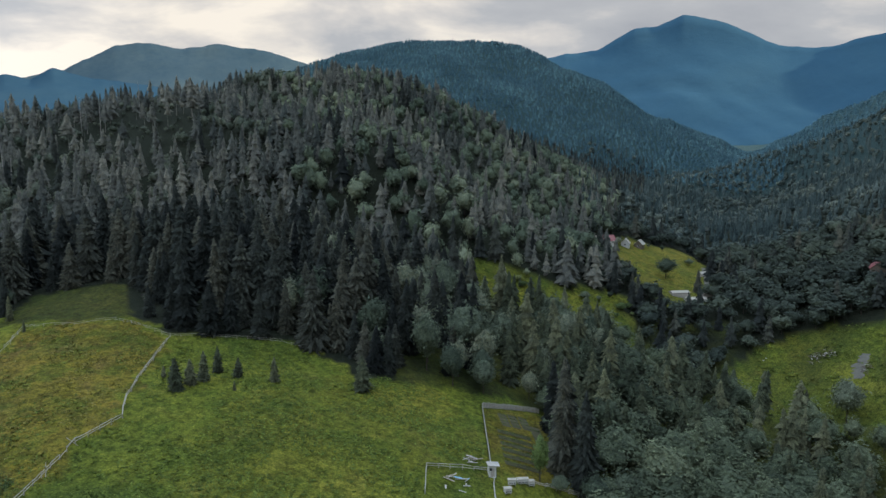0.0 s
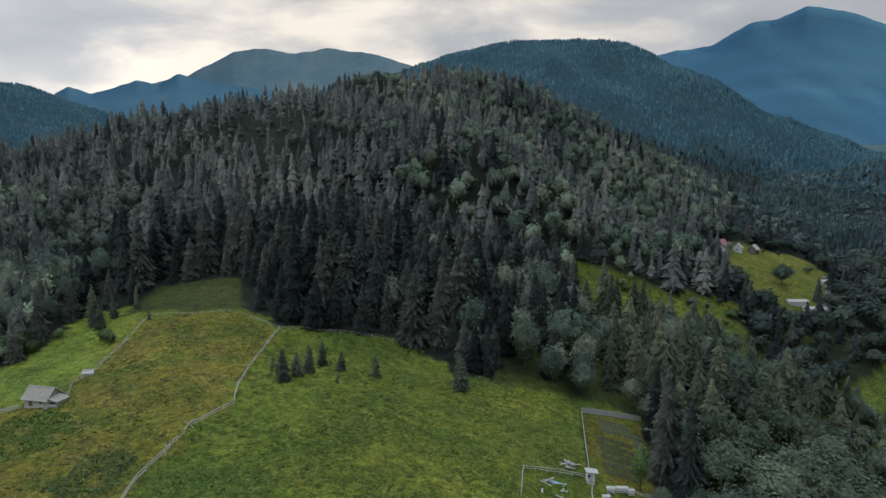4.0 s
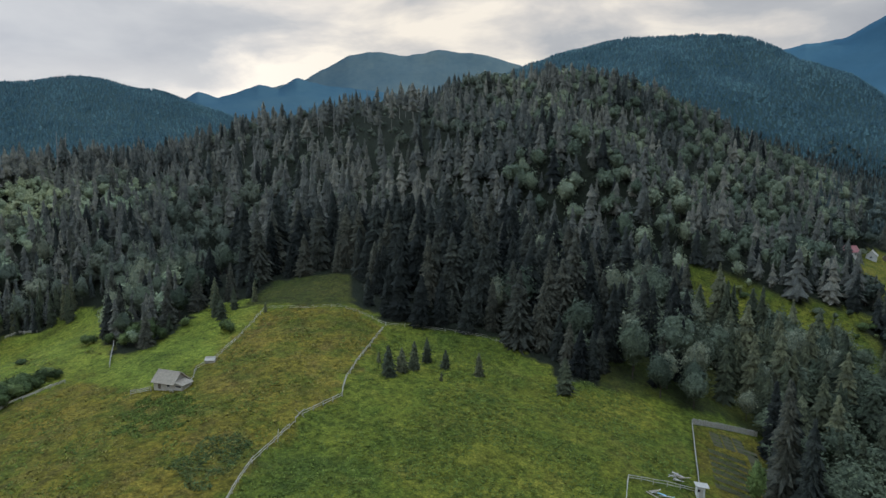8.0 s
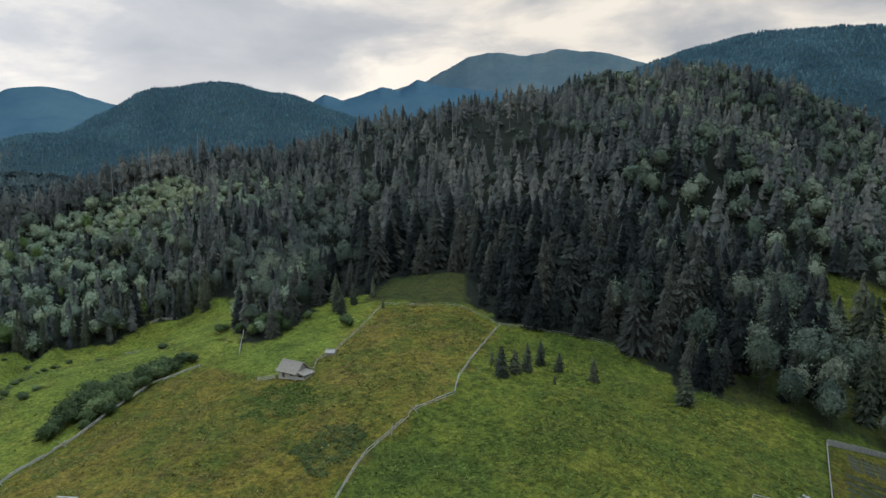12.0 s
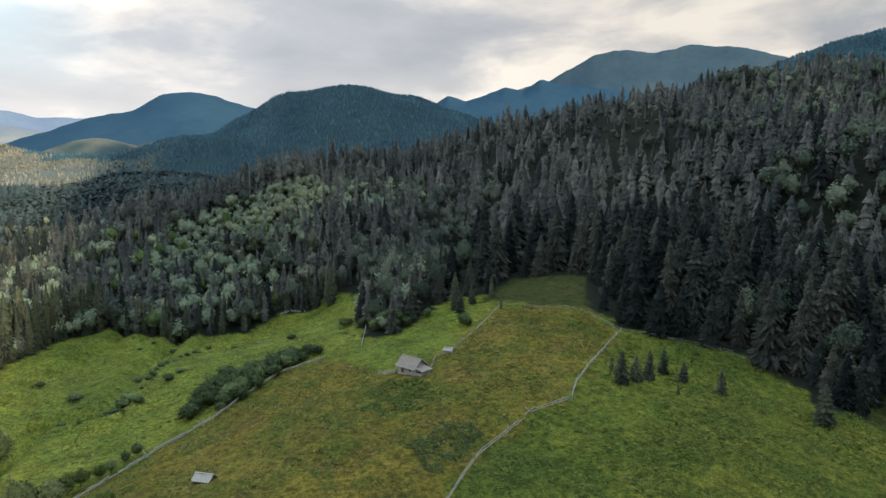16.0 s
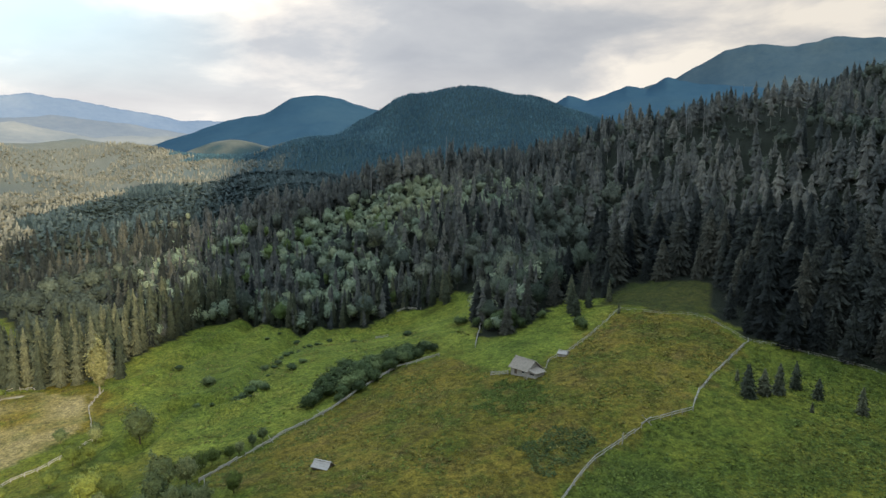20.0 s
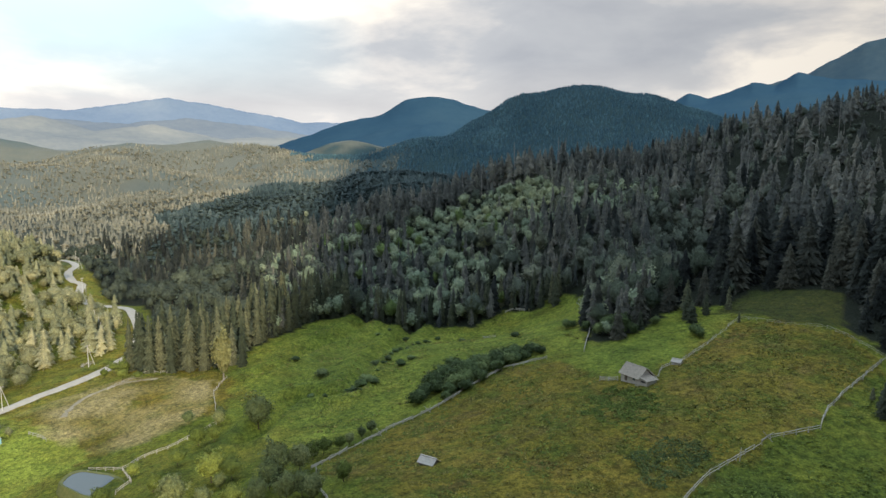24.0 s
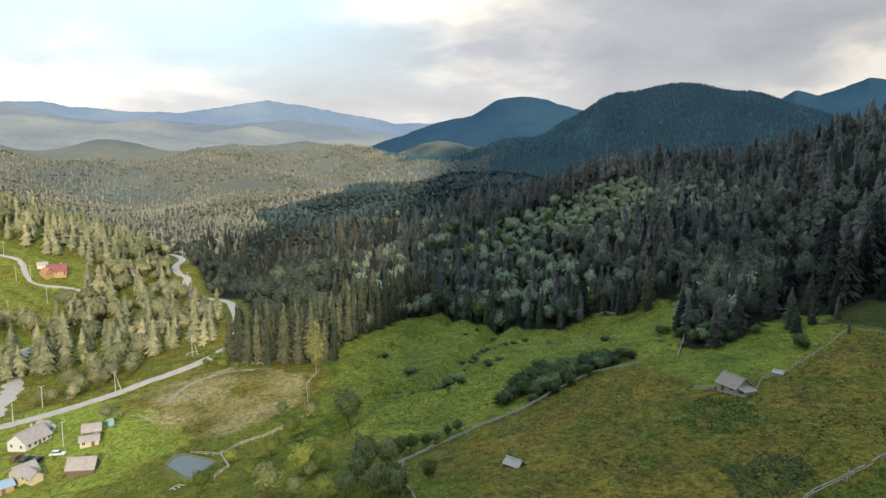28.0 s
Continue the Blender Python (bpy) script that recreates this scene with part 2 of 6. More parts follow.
def land(X, Y):
    X, Y = np.asarray(X, float), np.asarray(Y, float)
    R = np.hypot(X, Y)
    floor = 1.0 + 0.044 * np.maximum(X + 150, 0) + 0.09 * np.clip(Y - 250, 0, 450) * np.clip((X + 60) / 200, 0, 1) + 0.02 * np.maximum(R - 700, 0)
    parts = [
        floor,
        # main forest hill
        roof(X, Y, [(-66, 400, 40), (-58, 435, 65), (-49, 445, 86), (-38, 500, 101), (-30.5, 560, 126), (-20, 600, 146),
                    (-13, 640, 172), (-8, 665, 170), (-4, 730, 146), (4, 840, 100), (12, 940, 64)], 0.32, 0.215, 40),
        # wooded spur in front of it, with a gully behind
        roof(X, Y, [(-27, 262, 64), (-18, 284, 67), (-10, 288, 62), (-3, 270, 50), (3, 244, 42), (7, 215, 33)], 0.34, 0.30, 22),
        # dark spruce ridge between the main hill and the round one
        roof(X, Y, [(-13, 770, 160), (-8, 800, 178), (-3, 830, 163), (3, 880, 130), (8, 950, 90), (14, 1000, 55)], 0.34, 0.34, 30),
        # shoulder with the meadows
        roof(X, Y, [(-24, 230, 62), (-31, 165, 53), (-40, 130, 49), (-52, 110, 46), (-66, 80, 43), (150, 40, 40), (155, 200, 60)], 0.09, 0.30, 25, 0.0012),
        # pasture terrace below it
        roof(X, Y, [(-44, 200, 44), (-56, 215, 37), (-68, 238, 28), (-76, 260, 20)], 0.16, 0.16, 25),
        # knob hill behind
        roof(X, Y, [(-15, 1200, 150), (-10, 1280, 270), (-2.6, 1400, 335), (5, 1380, 318), (10, 1300, 256), (17, 1220, 168), (23, 1150, 80)], 0.3, 0.30, 50),
        # hills on the far side of the valley to the east
        roof(X, Y, [(62, 560, 120), (46, 760, 150), (38, 1000, 170)], 0.34, 0.34, 40),
        roof(X, Y, [(44, 1500, 360), (33, 1600, 230), (26, 1700, 130), (21, 1750, 70)], 0.3, 0.3, 60),
        # wooded hill across the side valley
        roof(X, Y, [(-62, 1500, 126), (-55, 1480, 146), (-52.3, 1480, 184), (-48.5, 1490, 233), (-44, 1510, 250), (-39.5, 1530, 239), (-36, 1560, 210), (-30, 1600, 150)], 0.30, 0.30, 60),
        # low hills down the western valley
        roof(X, Y, [(-58, 900, 84), (-66, 900, 72), (-76, 880, 52), (-84, 840, 34)], 0.16, 0.16, 40),
        roof(X, Y, [(-62, 1900, 132), (-75, 1800, 126), (-86, 1900, 120), (-100, 1700, 140)], 0.14, 0.14, 60),
        # hill on the far side of the western valley
        roof(X, Y, [(-88, 690, 18), (-93, 640, 58), (-97, 620, 80), (-105, 620, 118), (-120, 700, 160)], 0.28, 0.32, 30),
        # unseen mountain added to the east to keep the low sun off the meadows
        roof(X, Y, [(91, 1073, 888), (78.5, 1117, 1300), (60, 1414, 1200), (50, 1800, 1150)], 2.0, 2.0, 40),
    ]
    k = 4.0 + 0.006 * R
    top = np.maximum.reduce(parts)
    z = top + k * np.log(sum(np.exp((p - top) / k) for p in parts)) - 0.6 * k
    # the stream valley to the east: its floor and sides
    brook = near_line(X, Y, [at(60, 120), at(30, 260), at(22.5, 400), at(22, 560), at(22.5, 800), at(23, 1300)])
    bed = np.interp(R, [200, 260, 310, 400, 600, 1000, 1400], [-14, -6, 8, 24, 36, 46, 70]) + 0.3 * np.maximum(brook - 18, 0) + 0.0008 * brook ** 2 + 0.4 * np.maximum(R - 900, 0)
    near_east = np.clip((X + 120) / 60, 0, 1)
    cap = bed + 400 * (1 - near_east) + 60 * np.clip((310 - R) / 60, 0, 1)
    z = np.where(cap - z < 40, -5 * np.logaddexp(-np.minimum(z, cap + 80) / 5, -cap / 5), z)
    old = roof(X, Y, [(60, 120, 0), (30, 260, 0), (21, 400, 0)], 1, 1, 8)
    z = z - 24 * np.exp(-(old / 80) ** 2) * np.clip((370 - R) / 80, 0, 1)
    gully = near_line(X, Y, [at(-31, 330), at(-24, 345), at(-14, 352), at(-6, 350), at(1, 330), at(6, 312)])
    z = z - 22 * np.exp(-(gully / 34) ** 2)
    for line, deep in ((SPUR_A, 9), (SPUR_B, 8), (SPUR_C, 9), (SPUR_D, 8)):
        z = z - deep * np.exp(-(near_line(X, Y, [at(*p) for p in line]) / 34) ** 2)
    rough = np.clip((R - 120) / 400, 0.12, 1.0)
    z = z + rough * (3.0 * waves(X, Y, 160, 3) + 1.4 * waves(X, Y, 60, 4)) + np.clip((R - 600) / 600, 0, 1) * (7 + 17 * np.clip((-X - 850) / 300, 0, 1) * np.clip((950 - Y) / 200, 0, 1)) * waves(X, Y, 420, 5)
    # old terraces and a ditch across the steep pasture
    for line, deep in ((TERRACE, 2.6), (UPPER_TERRACE, 2.2)):
        d = near_line(X, Y, line)
        z = z - deep * np.exp(-(d / 3.2) ** 2) + 0.6 * deep * np.exp(-((d - 6.5) / 3.5) ** 2)
    return z


@functools.lru_cache(maxsize=1)
def road_profile():
    """Smoothed heights of the land under the road's corners."""
    z = land(*np.array(ROAD, float).T)
    for _ in range(3):
        z[1:-1] = 0.25 * z[:-2] + 0.5 * z[1:-1] + 0.25 * z[2:]
    return z


def height(X, Y):
    """The land, with a level bed cut for the road."""
    X, Y = np.asarray(X, float), np.asarray(Y, float)
    z = land(X, Y)
    bed, best = np.zeros(X.shape), np.full(X.shape, 1e9)
    for (ax, ay), (bx, by), za, zb in zip(ROAD, ROAD[1:], road_profile(), road_profile()[1:]):
        ux, uy = bx - ax, by - ay
        u = np.clip(((X - ax) * ux + (Y - ay) * uy) / (ux * ux + uy * uy), 0, 1)
        d = np.hypot(X - ax - u * ux, Y - ay - u * uy)
        bed, best = np.where(d < best, za + u * (zb - za), bed), np.minimum(best, d)
    return z + (bed - z) * np.exp(-(np.maximum(best - 5, 0) / 7) ** 2)


def near_line(X, Y, line):
    """Distance to a line of plan places."""
    best = np.full(np.shape(X), 1e9)
    for (ax, ay), (bx, by) in zip(line, line[1:]):
        ux, uy = bx - ax, by - ay
        s = np.clip(((X - ax) * ux + (Y - ay) * uy) / (ux * ux + uy * uy), 0, 1)
        best = np.minimum(best, np.hypot(X - ax - s * ux, Y - ay - s * uy))
    return best




def inside(X, Y, poly):
    """Which points lie inside a polygon of plan places."""
    X, Y = np.asarray(X, float), np.asarray(Y, float)
    hit = np.zeros(X.shape, bool)
    for (ax, ay), (bx, by) in zip(poly, poly[1:] + poly[:1]):
        if ay == by:
            continue
        hit ^= ((ay > Y) != (by > Y)) & (X < (bx - ax) * (Y - ay) / (by - ay) + ax)
    return hit


# ---- land cover, in plan ----
MEADOW = [(-270, 40), (-263, 74), (-264, 89), (-272, 105), (-283, 127), (-280, 147), (-256, 155), (-244, 171), (-233, 180), (-231, 195), (-214, 199),
          (-214, 210), (-196, 209), (-175, 186), (-150, 160), (-145, 155), (-139, 151), (-131, 152), (-131, 160), (-132, 169), (-133, 178), (-130, 184), (-121, 186), (-117, 202), (-108, 207), (-95, 205),
          (-86, 187), (-72, 179), (-54, 180), (-43, 183), (-34, 181), (-22, 171), (-9, 170), (2, 174), (17, 179), (27, 176), (28, 158),
          (30, 120), (60, 0), (20, -120), (-150, -100), (-262, -60), (-282, -16)]
EAST_MEADOW = [(120, 306), (136, 313), (159, 322), (180, 316), (198, 304), (240, 290), (200, 210), (151, 227), (135, 236), (118, 244), (128, 275)]
STRIP = [(18, 341), (30, 339), (49, 339), (74, 354), (100, 356), (77, 334), (58, 318), (41, 316), (30, 323)]
RED_MEADOW = [(86, 420), (98, 438), (128, 462), (162, 486), (172, 470), (166, 432), (152, 395), (138, 361), (119, 352), (105, 372), (98, 396)]
WEST_FIELD = [(-520, -60), (-480, -25), (-470, 2), (-450, 8), (-404, -9), (-357, -20), (-320, -40), (-340, -90)]
GRAZED = [(-146, 60), (-141, 94), (-146, 122), (-140, 133), (-110, 128), (-105, 142), (-110, 177), (-121, 186), (-134, 184), (-131, 160), (-139, 151), (-150, 160), (-175, 186),
          (-196, 209), (-214, 210), (-231, 195), (-244, 171), (-256, 155), (-280, 147), (-283, 127), (-264, 89), (-240, 78), (-200, 62)]
SAND = [(-268, 15), (-272, 39), (-263, 56), (-236, 70), (-218, 64), (-203, 52), (-204, 30), (-214, 27), (-258, 9)]
SAND_CORE = [(-262, 22), (-262, 40), (-247, 46), (-236, 38), (-244, 27)]
STREAM = [(86, 228), (89, 220), (93, 215), (97, 210), (103, 203), (108, 194)]
GARDEN = [(10, 168), (25.5, 176.5), (29, 140), (10.2, 137)]
LAWN = [(-279, -16), (-270, 8), (-254, 14), (-226, 26), (-208, 25), (-200, 8), (-197, -12), (-205, -25), (-230, -60), (-270, -50)]
ROAD = [(-262, -80), (-263, -45), (-266, -27), (-270, -11), (-275, 8), (-279, 20), (-285, 35), (-297, 51), (-316, 61), (-358, 70), (-408, 75), (-431, 70), (-446, 62), (-469, 59),
        (-494, 64), (-507, 60), (-545, 63), (-594, 74), (-640, 74), (-660, 64), (-700, 50)]
FENCE_MID = [(-62, 80), (-64, 91), (-67, 103), (-67, 122), (-63, 132), (-66, 141), (-68, 153), (-70, 175)]
FENCE_TOP = [(-109, 178), (-96, 178), (-87, 182), (-80, 180), (-70, 175), (-57, 179), (-43, 182), (-32, 180)]
FENCE_HUT = [(-99, 129), (-104, 138), (-103, 143), (-106, 161), (-109, 177)]
FENCE_WEST = [(-128, 57), (-132, 67), (-137, 82), (-139, 94), (-143, 108), (-145, 122), (-139, 133)]
NOTCH = [(-119, 181), (-118, 203), (-108, 208), (-94, 206), (-84, 186), (-96, 180), (-109, 180)]
CLEARINGS = [MEADOW, EAST_MEADOW, STRIP, RED_MEADOW, WEST_FIELD]
HERB_STRIP = [(-66, 103), (-67, 122), (-63, 132), (-66, 141), (-70, 175), (-86, 182), (-108, 178), (-105, 140), (-110, 128), (-140, 133),
              (-145, 122), (-140, 94), (-128, 57), (-60, 60)]


def scrub_slope(x, y):
    """The rough grassy slope with low scrub between the spur and the strip meadow."""
    a, r = np.degrees(np.arctan2(x, y)), np.hypot(x, y)
    return (a > 2.5) & (a < 16) & (r > 236 + 4 * (a - 3)) & (r < 350)


def sun_tone(x, y):
    """Tone mask: 1 sunlit colour in the western valley, 0 shaded hills, broad patches between."""
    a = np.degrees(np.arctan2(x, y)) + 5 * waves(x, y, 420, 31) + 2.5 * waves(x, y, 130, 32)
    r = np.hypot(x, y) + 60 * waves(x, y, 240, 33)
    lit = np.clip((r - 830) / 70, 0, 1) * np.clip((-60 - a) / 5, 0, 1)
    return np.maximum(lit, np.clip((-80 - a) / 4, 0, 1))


def ground_sheet():
    """One sheet from below the camera to the horizon, finer where the camera looks closely."""
    az = np.radians(np.concatenate([np.linspace(-112, 48, 381), np.linspace(48, 248, 70)[1:-1]]))
    rad = np.concatenate([np.linspace(0.002, 60, 12)[:-1], np.linspace(60, 330, 122)[:-1], np.geomspace(330, 1000, 80)[:-1], np.geomspace(1000, 4950, 60)])
    A, R = np.meshgrid(az, rad)
    X, Y = R * np.sin(A) + 0.7 * np.exp(-R / 20), R * np.cos(A)
    Z = height(X, Y)
    n, m = len(rad), len(az)
    verts = np.stack([X.ravel(), Y.ravel(), Z.ravel()], 1)
    i, j = np.meshgrid(np.arange(n - 1), np.arange(m), indexing="ij")
    a, b = i * m + j, i * m + (j + 1) % m
    faces = np.stack([a, a + m, b + m, b], -1).reshape(-1, 4)[:, ::-1]
    me = mesh_of("ground", verts, faces)
    x, y = verts[:, 0], verts[:, 1]
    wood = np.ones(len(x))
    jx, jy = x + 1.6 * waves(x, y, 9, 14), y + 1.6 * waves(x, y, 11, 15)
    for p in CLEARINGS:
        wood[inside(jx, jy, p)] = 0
    # Tree shade and undergrowth put into the notch's ground tone.
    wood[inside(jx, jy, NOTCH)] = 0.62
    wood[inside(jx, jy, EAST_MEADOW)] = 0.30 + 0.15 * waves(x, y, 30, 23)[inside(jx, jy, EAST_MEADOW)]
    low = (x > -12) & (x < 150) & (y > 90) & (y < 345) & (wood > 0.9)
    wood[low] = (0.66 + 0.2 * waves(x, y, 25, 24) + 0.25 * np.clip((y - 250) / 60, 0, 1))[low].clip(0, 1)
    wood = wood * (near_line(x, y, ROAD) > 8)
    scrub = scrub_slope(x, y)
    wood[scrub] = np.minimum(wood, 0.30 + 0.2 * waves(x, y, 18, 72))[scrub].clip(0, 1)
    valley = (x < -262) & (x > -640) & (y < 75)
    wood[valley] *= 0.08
    r = np.hypot(x, y)
    dry = inside(x + 2 * waves(x, y, 12, 16), y + 2 * waves(x, y, 14, 17), HERB_STRIP) * 0.85 + 0.25 * (waves(x, y, 70, 9) > 0.3)
    dry = np.maximum(dry, 0.6 * inside(x, y, RED_MEADOW) + 0.25 * inside(x, y, STRIP))
    dry = np.maximum(dry, 0.9 * inside(x, y, GARDEN))
    # Warm low sun and haze put into the valley grass by this mask.
    dry = np.maximum(dry, 1.0 * ((x < -205) & (y < 75)))
    # far holds the sunlit haze tone, blue the shaded one, both by distance.
    layers = {"wood": wood, "dry": np.clip(dry, 0, 1), "far": np.clip((r - 500) / 800, 0, 1) * sun_tone(x, y), "blue": np.clip((r - 600) / 250, 0, 1) * (1 - sun_tone(x, y))  * np.clip(0.35 + 0.65 * (r - 800) / 250, 0.35, 1), 
              "mown": np.maximum(inside(x + 1.5 * waves(x, y, 12, 18), y + 1.5 * waves(x, y, 10, 19), LAWN) * (0.75 + 0.25 * waves(x, y, 25, 20)), np.maximum(inside(jx, jy, GRAZED), (0.8 * valley + 0.7 * inside(jx, jy, WEST_FIELD)) * (near_line(x, y, ROAD) > 4)) * (0.28 + 0.2 * waves(x, y, 16, 25))).clip(0, 1),
              "bare": np.maximum(inside(jx, jy, SAND) * (0.46 + 0.4 * waves(x, y, 22, 11)), inside(jx, jy, SAND_CORE) * (0.75 + 0.4 * waves(x, y, 9, 12))).clip(0, 1)}
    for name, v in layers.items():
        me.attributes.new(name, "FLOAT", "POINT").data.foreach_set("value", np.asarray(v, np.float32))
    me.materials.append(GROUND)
    me.polygons.foreach_set("use_smooth", np.ones(len(faces), bool))
    return tagged(new("ground", me), "rolling mountain meadow and forest floor", "ground", kind="structure")


def mesh_of(name, verts, faces, mats=None, smooth=False):
    """A mesh from arrays of places and of triangles or quads."""
    me = bpy.data.meshes.new(name)
    verts, faces = np.asarray(verts, np.float32), np.asarray(faces, np.int32)
    k = faces.shape[1]
    me.vertices.add(len(verts))
    me.vertices.foreach_set("co", verts.ravel())
    me.loops.add(faces.size)
    me.loops.foreach_set("vertex_index", faces.ravel())
    me.polygons.add(len(faces))
    me.polygons.foreach_set("loop_start", np.arange(0, faces.size, k, dtype=np.int32))
    me.polygons.foreach_set("loop_total", np.full(len(faces), k, np.int32))
    if mats is not None:
        me.polygons.foreach_set("material_index", np.asarray(mats, np.int32))
    me.update(calc_edges=True)
    me.validate()
    return me


ground = ground_sheet()

# ---- tree kinds ----
def trunk_arrays(h, r, sides=5):
    a = np.arange(sides) * 2 * math.pi / sides
    lo = np.stack([r * np.cos(a), r * np.sin(a), np.full(sides, -1.0)], 1)
    top = np.array([[0, 0, h]])
    f = [(i, (i + 1) % sides, sides) for i in range(sides)]
    return np.vstack([lo, top]), np.array(f)


def spruce_arrays(seed, layers, per, full=0.30, bare=0.06, ragged=0.25, fringe=1.0):
    """A spruce one metre high: ragged drooping tiers, each a star of boughs, with loose boughs standing out between them."""
    r = random.Random(seed)
    V, Fc = [], []
    bulge = r.uniform(0.62, 0.85)
    for k in range(layers):
        u = (k + r.uniform(-0.3, 0.3)) / layers
        h = bare + (1 - bare) * max(0.0, u)
        reach = full * 0.5 * (1 - max(0.0, u)) ** bulge * (0.72 + 0.28 * min(1, u * 5 + 0.3)) + 0.006
        reach *= r.uniform(0.80, 1.15)
        n = max(4, round(per * (1 - 0.45 * u)))
        turn, sx, sy = r.uniform(0, 6.28), r.uniform(-0.12, 0.12) * reach, r.uniform(-0.12, 0.12) * reach
        rise = 1.5 * (1 - bare) / layers + 0.5 * reach
        b = len(V)
        V.append((sx * 0.3, sy * 0.3, min(1.0, h + rise)))
        for i in range(2 * n):
            a = turn + math.pi * (i + r.uniform(-0.25, 0.25)) / n
            q = reach * (r.uniform(1 - ragged, 1 + ragged) if i % 2 else r.uniform(0.38, 0.62))
            z = h - q * r.uniform(0.25, 0.65)
            V.append((sx + q * math.cos(a), sy + q * math.sin(a), z))
        Fc += [(b, b + 1 + i, b + 1 + (i + 1) % (2 * n)) for i in range(2 * n)]
        for j in range(round(n * fringe)):
            a = r.uniform(0, 6.283)
            L = reach * r.uniform(0.85, 1.3)
            w = min(0.16 * reach + 0.003, 0.012) * r.uniform(0.8, 1.3)
            z, drop = h + r.uniform(-0.5, 0.5) / layers, L * r.uniform(0.3, 0.75)
            c, s = math.cos(a), math.sin(a)
            b = len(V)
            m = 0.6 * L
            V += [(c * 0.2 * L, s * 0.2 * L, z + 0.1 * L), (c * m - s * w, s * m + c * w, z - drop * 0.7), (c * L, s * L, z - drop * 0.75)]
            Fc.append((b, b + 2, b + 1))
    return np.array(V), np.array(Fc)


def broad_arrays(seed, lobes, leaves, wide=0.62, base=0.06, size=0.05, fine=1, core=0.80):
    """A broad-leaved crown one metre high: one uneven hull that swells into leafy domes, under a skin of loose leaf sprays."""
    r = np.random.RandomState(seed)
    high = (1 - base) * 0.5
    mid = base + high
    dirs = r.normal(size=(lobes * 2 + 1, 3))
    dirs[:, 2] = np.abs(dirs[:, 2]) * 0.9 - 0.25
    dirs /= np.linalg.norm(dirs, axis=1)[:, None]
    swell = r.uniform(0.15, 0.55, len(dirs))
    tight = 7.0 + 1.5 * lobes
    lean = r.uniform(-0.06, 0.06, 2)

    def hull(d):
        dome = (swell * np.exp(tight * (d @ dirs.T - 1))).max(1)
        p = d * (0.60 + dome)[:, None]
        z = p[:, 2]
        belly = 1.0 - 0.20 * z - 0.25 * np.maximum(-z, 0)
        return np.stack([p[:, 0] * wide * 0.5 * belly + lean[0] * z, p[:, 1] * wide * 0.5 * belly + lean[1] * z, mid + z * high], 1)

    n, m = (5, 3) if fine == 0 else ((8, 6) if fine == 1 else (12, 9))
    grid = [(0.0, 0.0, 1.0)]
    for k in range(1, m):
        th = math.pi * k / m
        for i in range(n):
            a = 6.2832 * (i + 0.5 * (k % 2)) / n
            grid.append((math.sin(th) * math.cos(a), math.sin(th) * math.sin(a), math.cos(th)))
    grid.append((0.0, 0.0, -1.0))
    g = np.array(grid)
    V = hull(g)
    c = np.array([0, 0, mid])
    V = c + (V - c) * (core * r.uniform(0.74, 1.16, len(V)))[:, None]
    Fc = [(0, 1 + i, 1 + (i + 1) % n) for i in range(n)]
    for k in range(m - 2):
        a, b = 1 + k * n, 1 + (k + 1) * n
        Fc += [t for i in range(n) for t in ((a + i, b + i, a + (i + 1) % n), (a + (i + 1) % n, b + i, b + (i + 1) % n))]
    e = len(V) - 1
    Fc += [(e, e - n + (i + 1) % n, e - n + i) for i in range(n)]
    d = r.normal(size=(leaves, 3))
    d[:, 2] = d[:, 2] * 0.9 + 0.25
    d /= np.linalg.norm(d, axis=1)[:, None]
    p = c + (hull(d) - c) * r.uniform(core * 0.95, 1.10, leaves)[:, None]
    nrm = d + np.array([0, 0, 0.45]) + r.normal(size=d.shape) * 0.55
    nrm /= np.linalg.norm(nrm, axis=1)[:, None]
    u = np.cross(nrm, r.normal(size=d.shape))
    u /= np.linalg.norm(u, axis=1)[:, None]
    v = np.cross(nrm, u)
    q = (size * r.uniform(0.55, 1.35, leaves))[:, None]
    L = np.stack([p - u * q, p + u * q * 0.7 + v * q * 0.7, p + u * q * 0.5 - v * q * 0.8], 1).reshape(-1, 3)
    Fc += [(len(V) + 3 * i, len(V) + 3 * i + 1, len(V) + 3 * i + 2) for i in range(leaves)]
    return np.vstack([V, L]), np.array(Fc)


def tree_kind(crown, trunk_r):
    tv, tf = trunk_arrays(0.9, trunk_r, 4)
    cv, cf = crown
    return np.vstack([tv, cv]), np.vstack([tf, cf + len(tv)]), np.concatenate([np.zeros(len(tf), int), np.ones(len(cf), int)])


SPRUCES = [tree_kind(spruce_arrays(s, 15, 6, f, b, g, 0.9), 0.010) for s, f, b, g in ((1, 0.33, 0.03, 0.3), (2, 0.28, 0.05, 0.4), (3, 0.36, 0.03, 0.35), (4, 0.25, 0.10, 0.45), (5, 0.31, 0.04, 0.35))]
TALLBARE = [tree_kind(spruce_arrays(s, 10, 5, f, b, 0.45, 1.0), 0.010) for s, f, b in ((11, 0.28, 0.45), (12, 0.30, 0.35), (13, 0.25, 0.5))]
BROADS = [tree_kind(broad_arrays(s, n, 380, w, b, 0.036, 1, 0.82), 0.014) for s, n, w, b in ((21, 9, 0.74, 0.03), (22, 8, 0.62, 0.03), (23, 10, 0.85, 0.04), (24, 8, 0.68, 0.03))]
SMALL_SPRUCES = [tree_kind(spruce_arrays(s, 6, 4, f, 0.03, 0.3, 0.6), 0.011) for s, f in ((31, 0.32), (32, 0.27), (33, 0.36))]
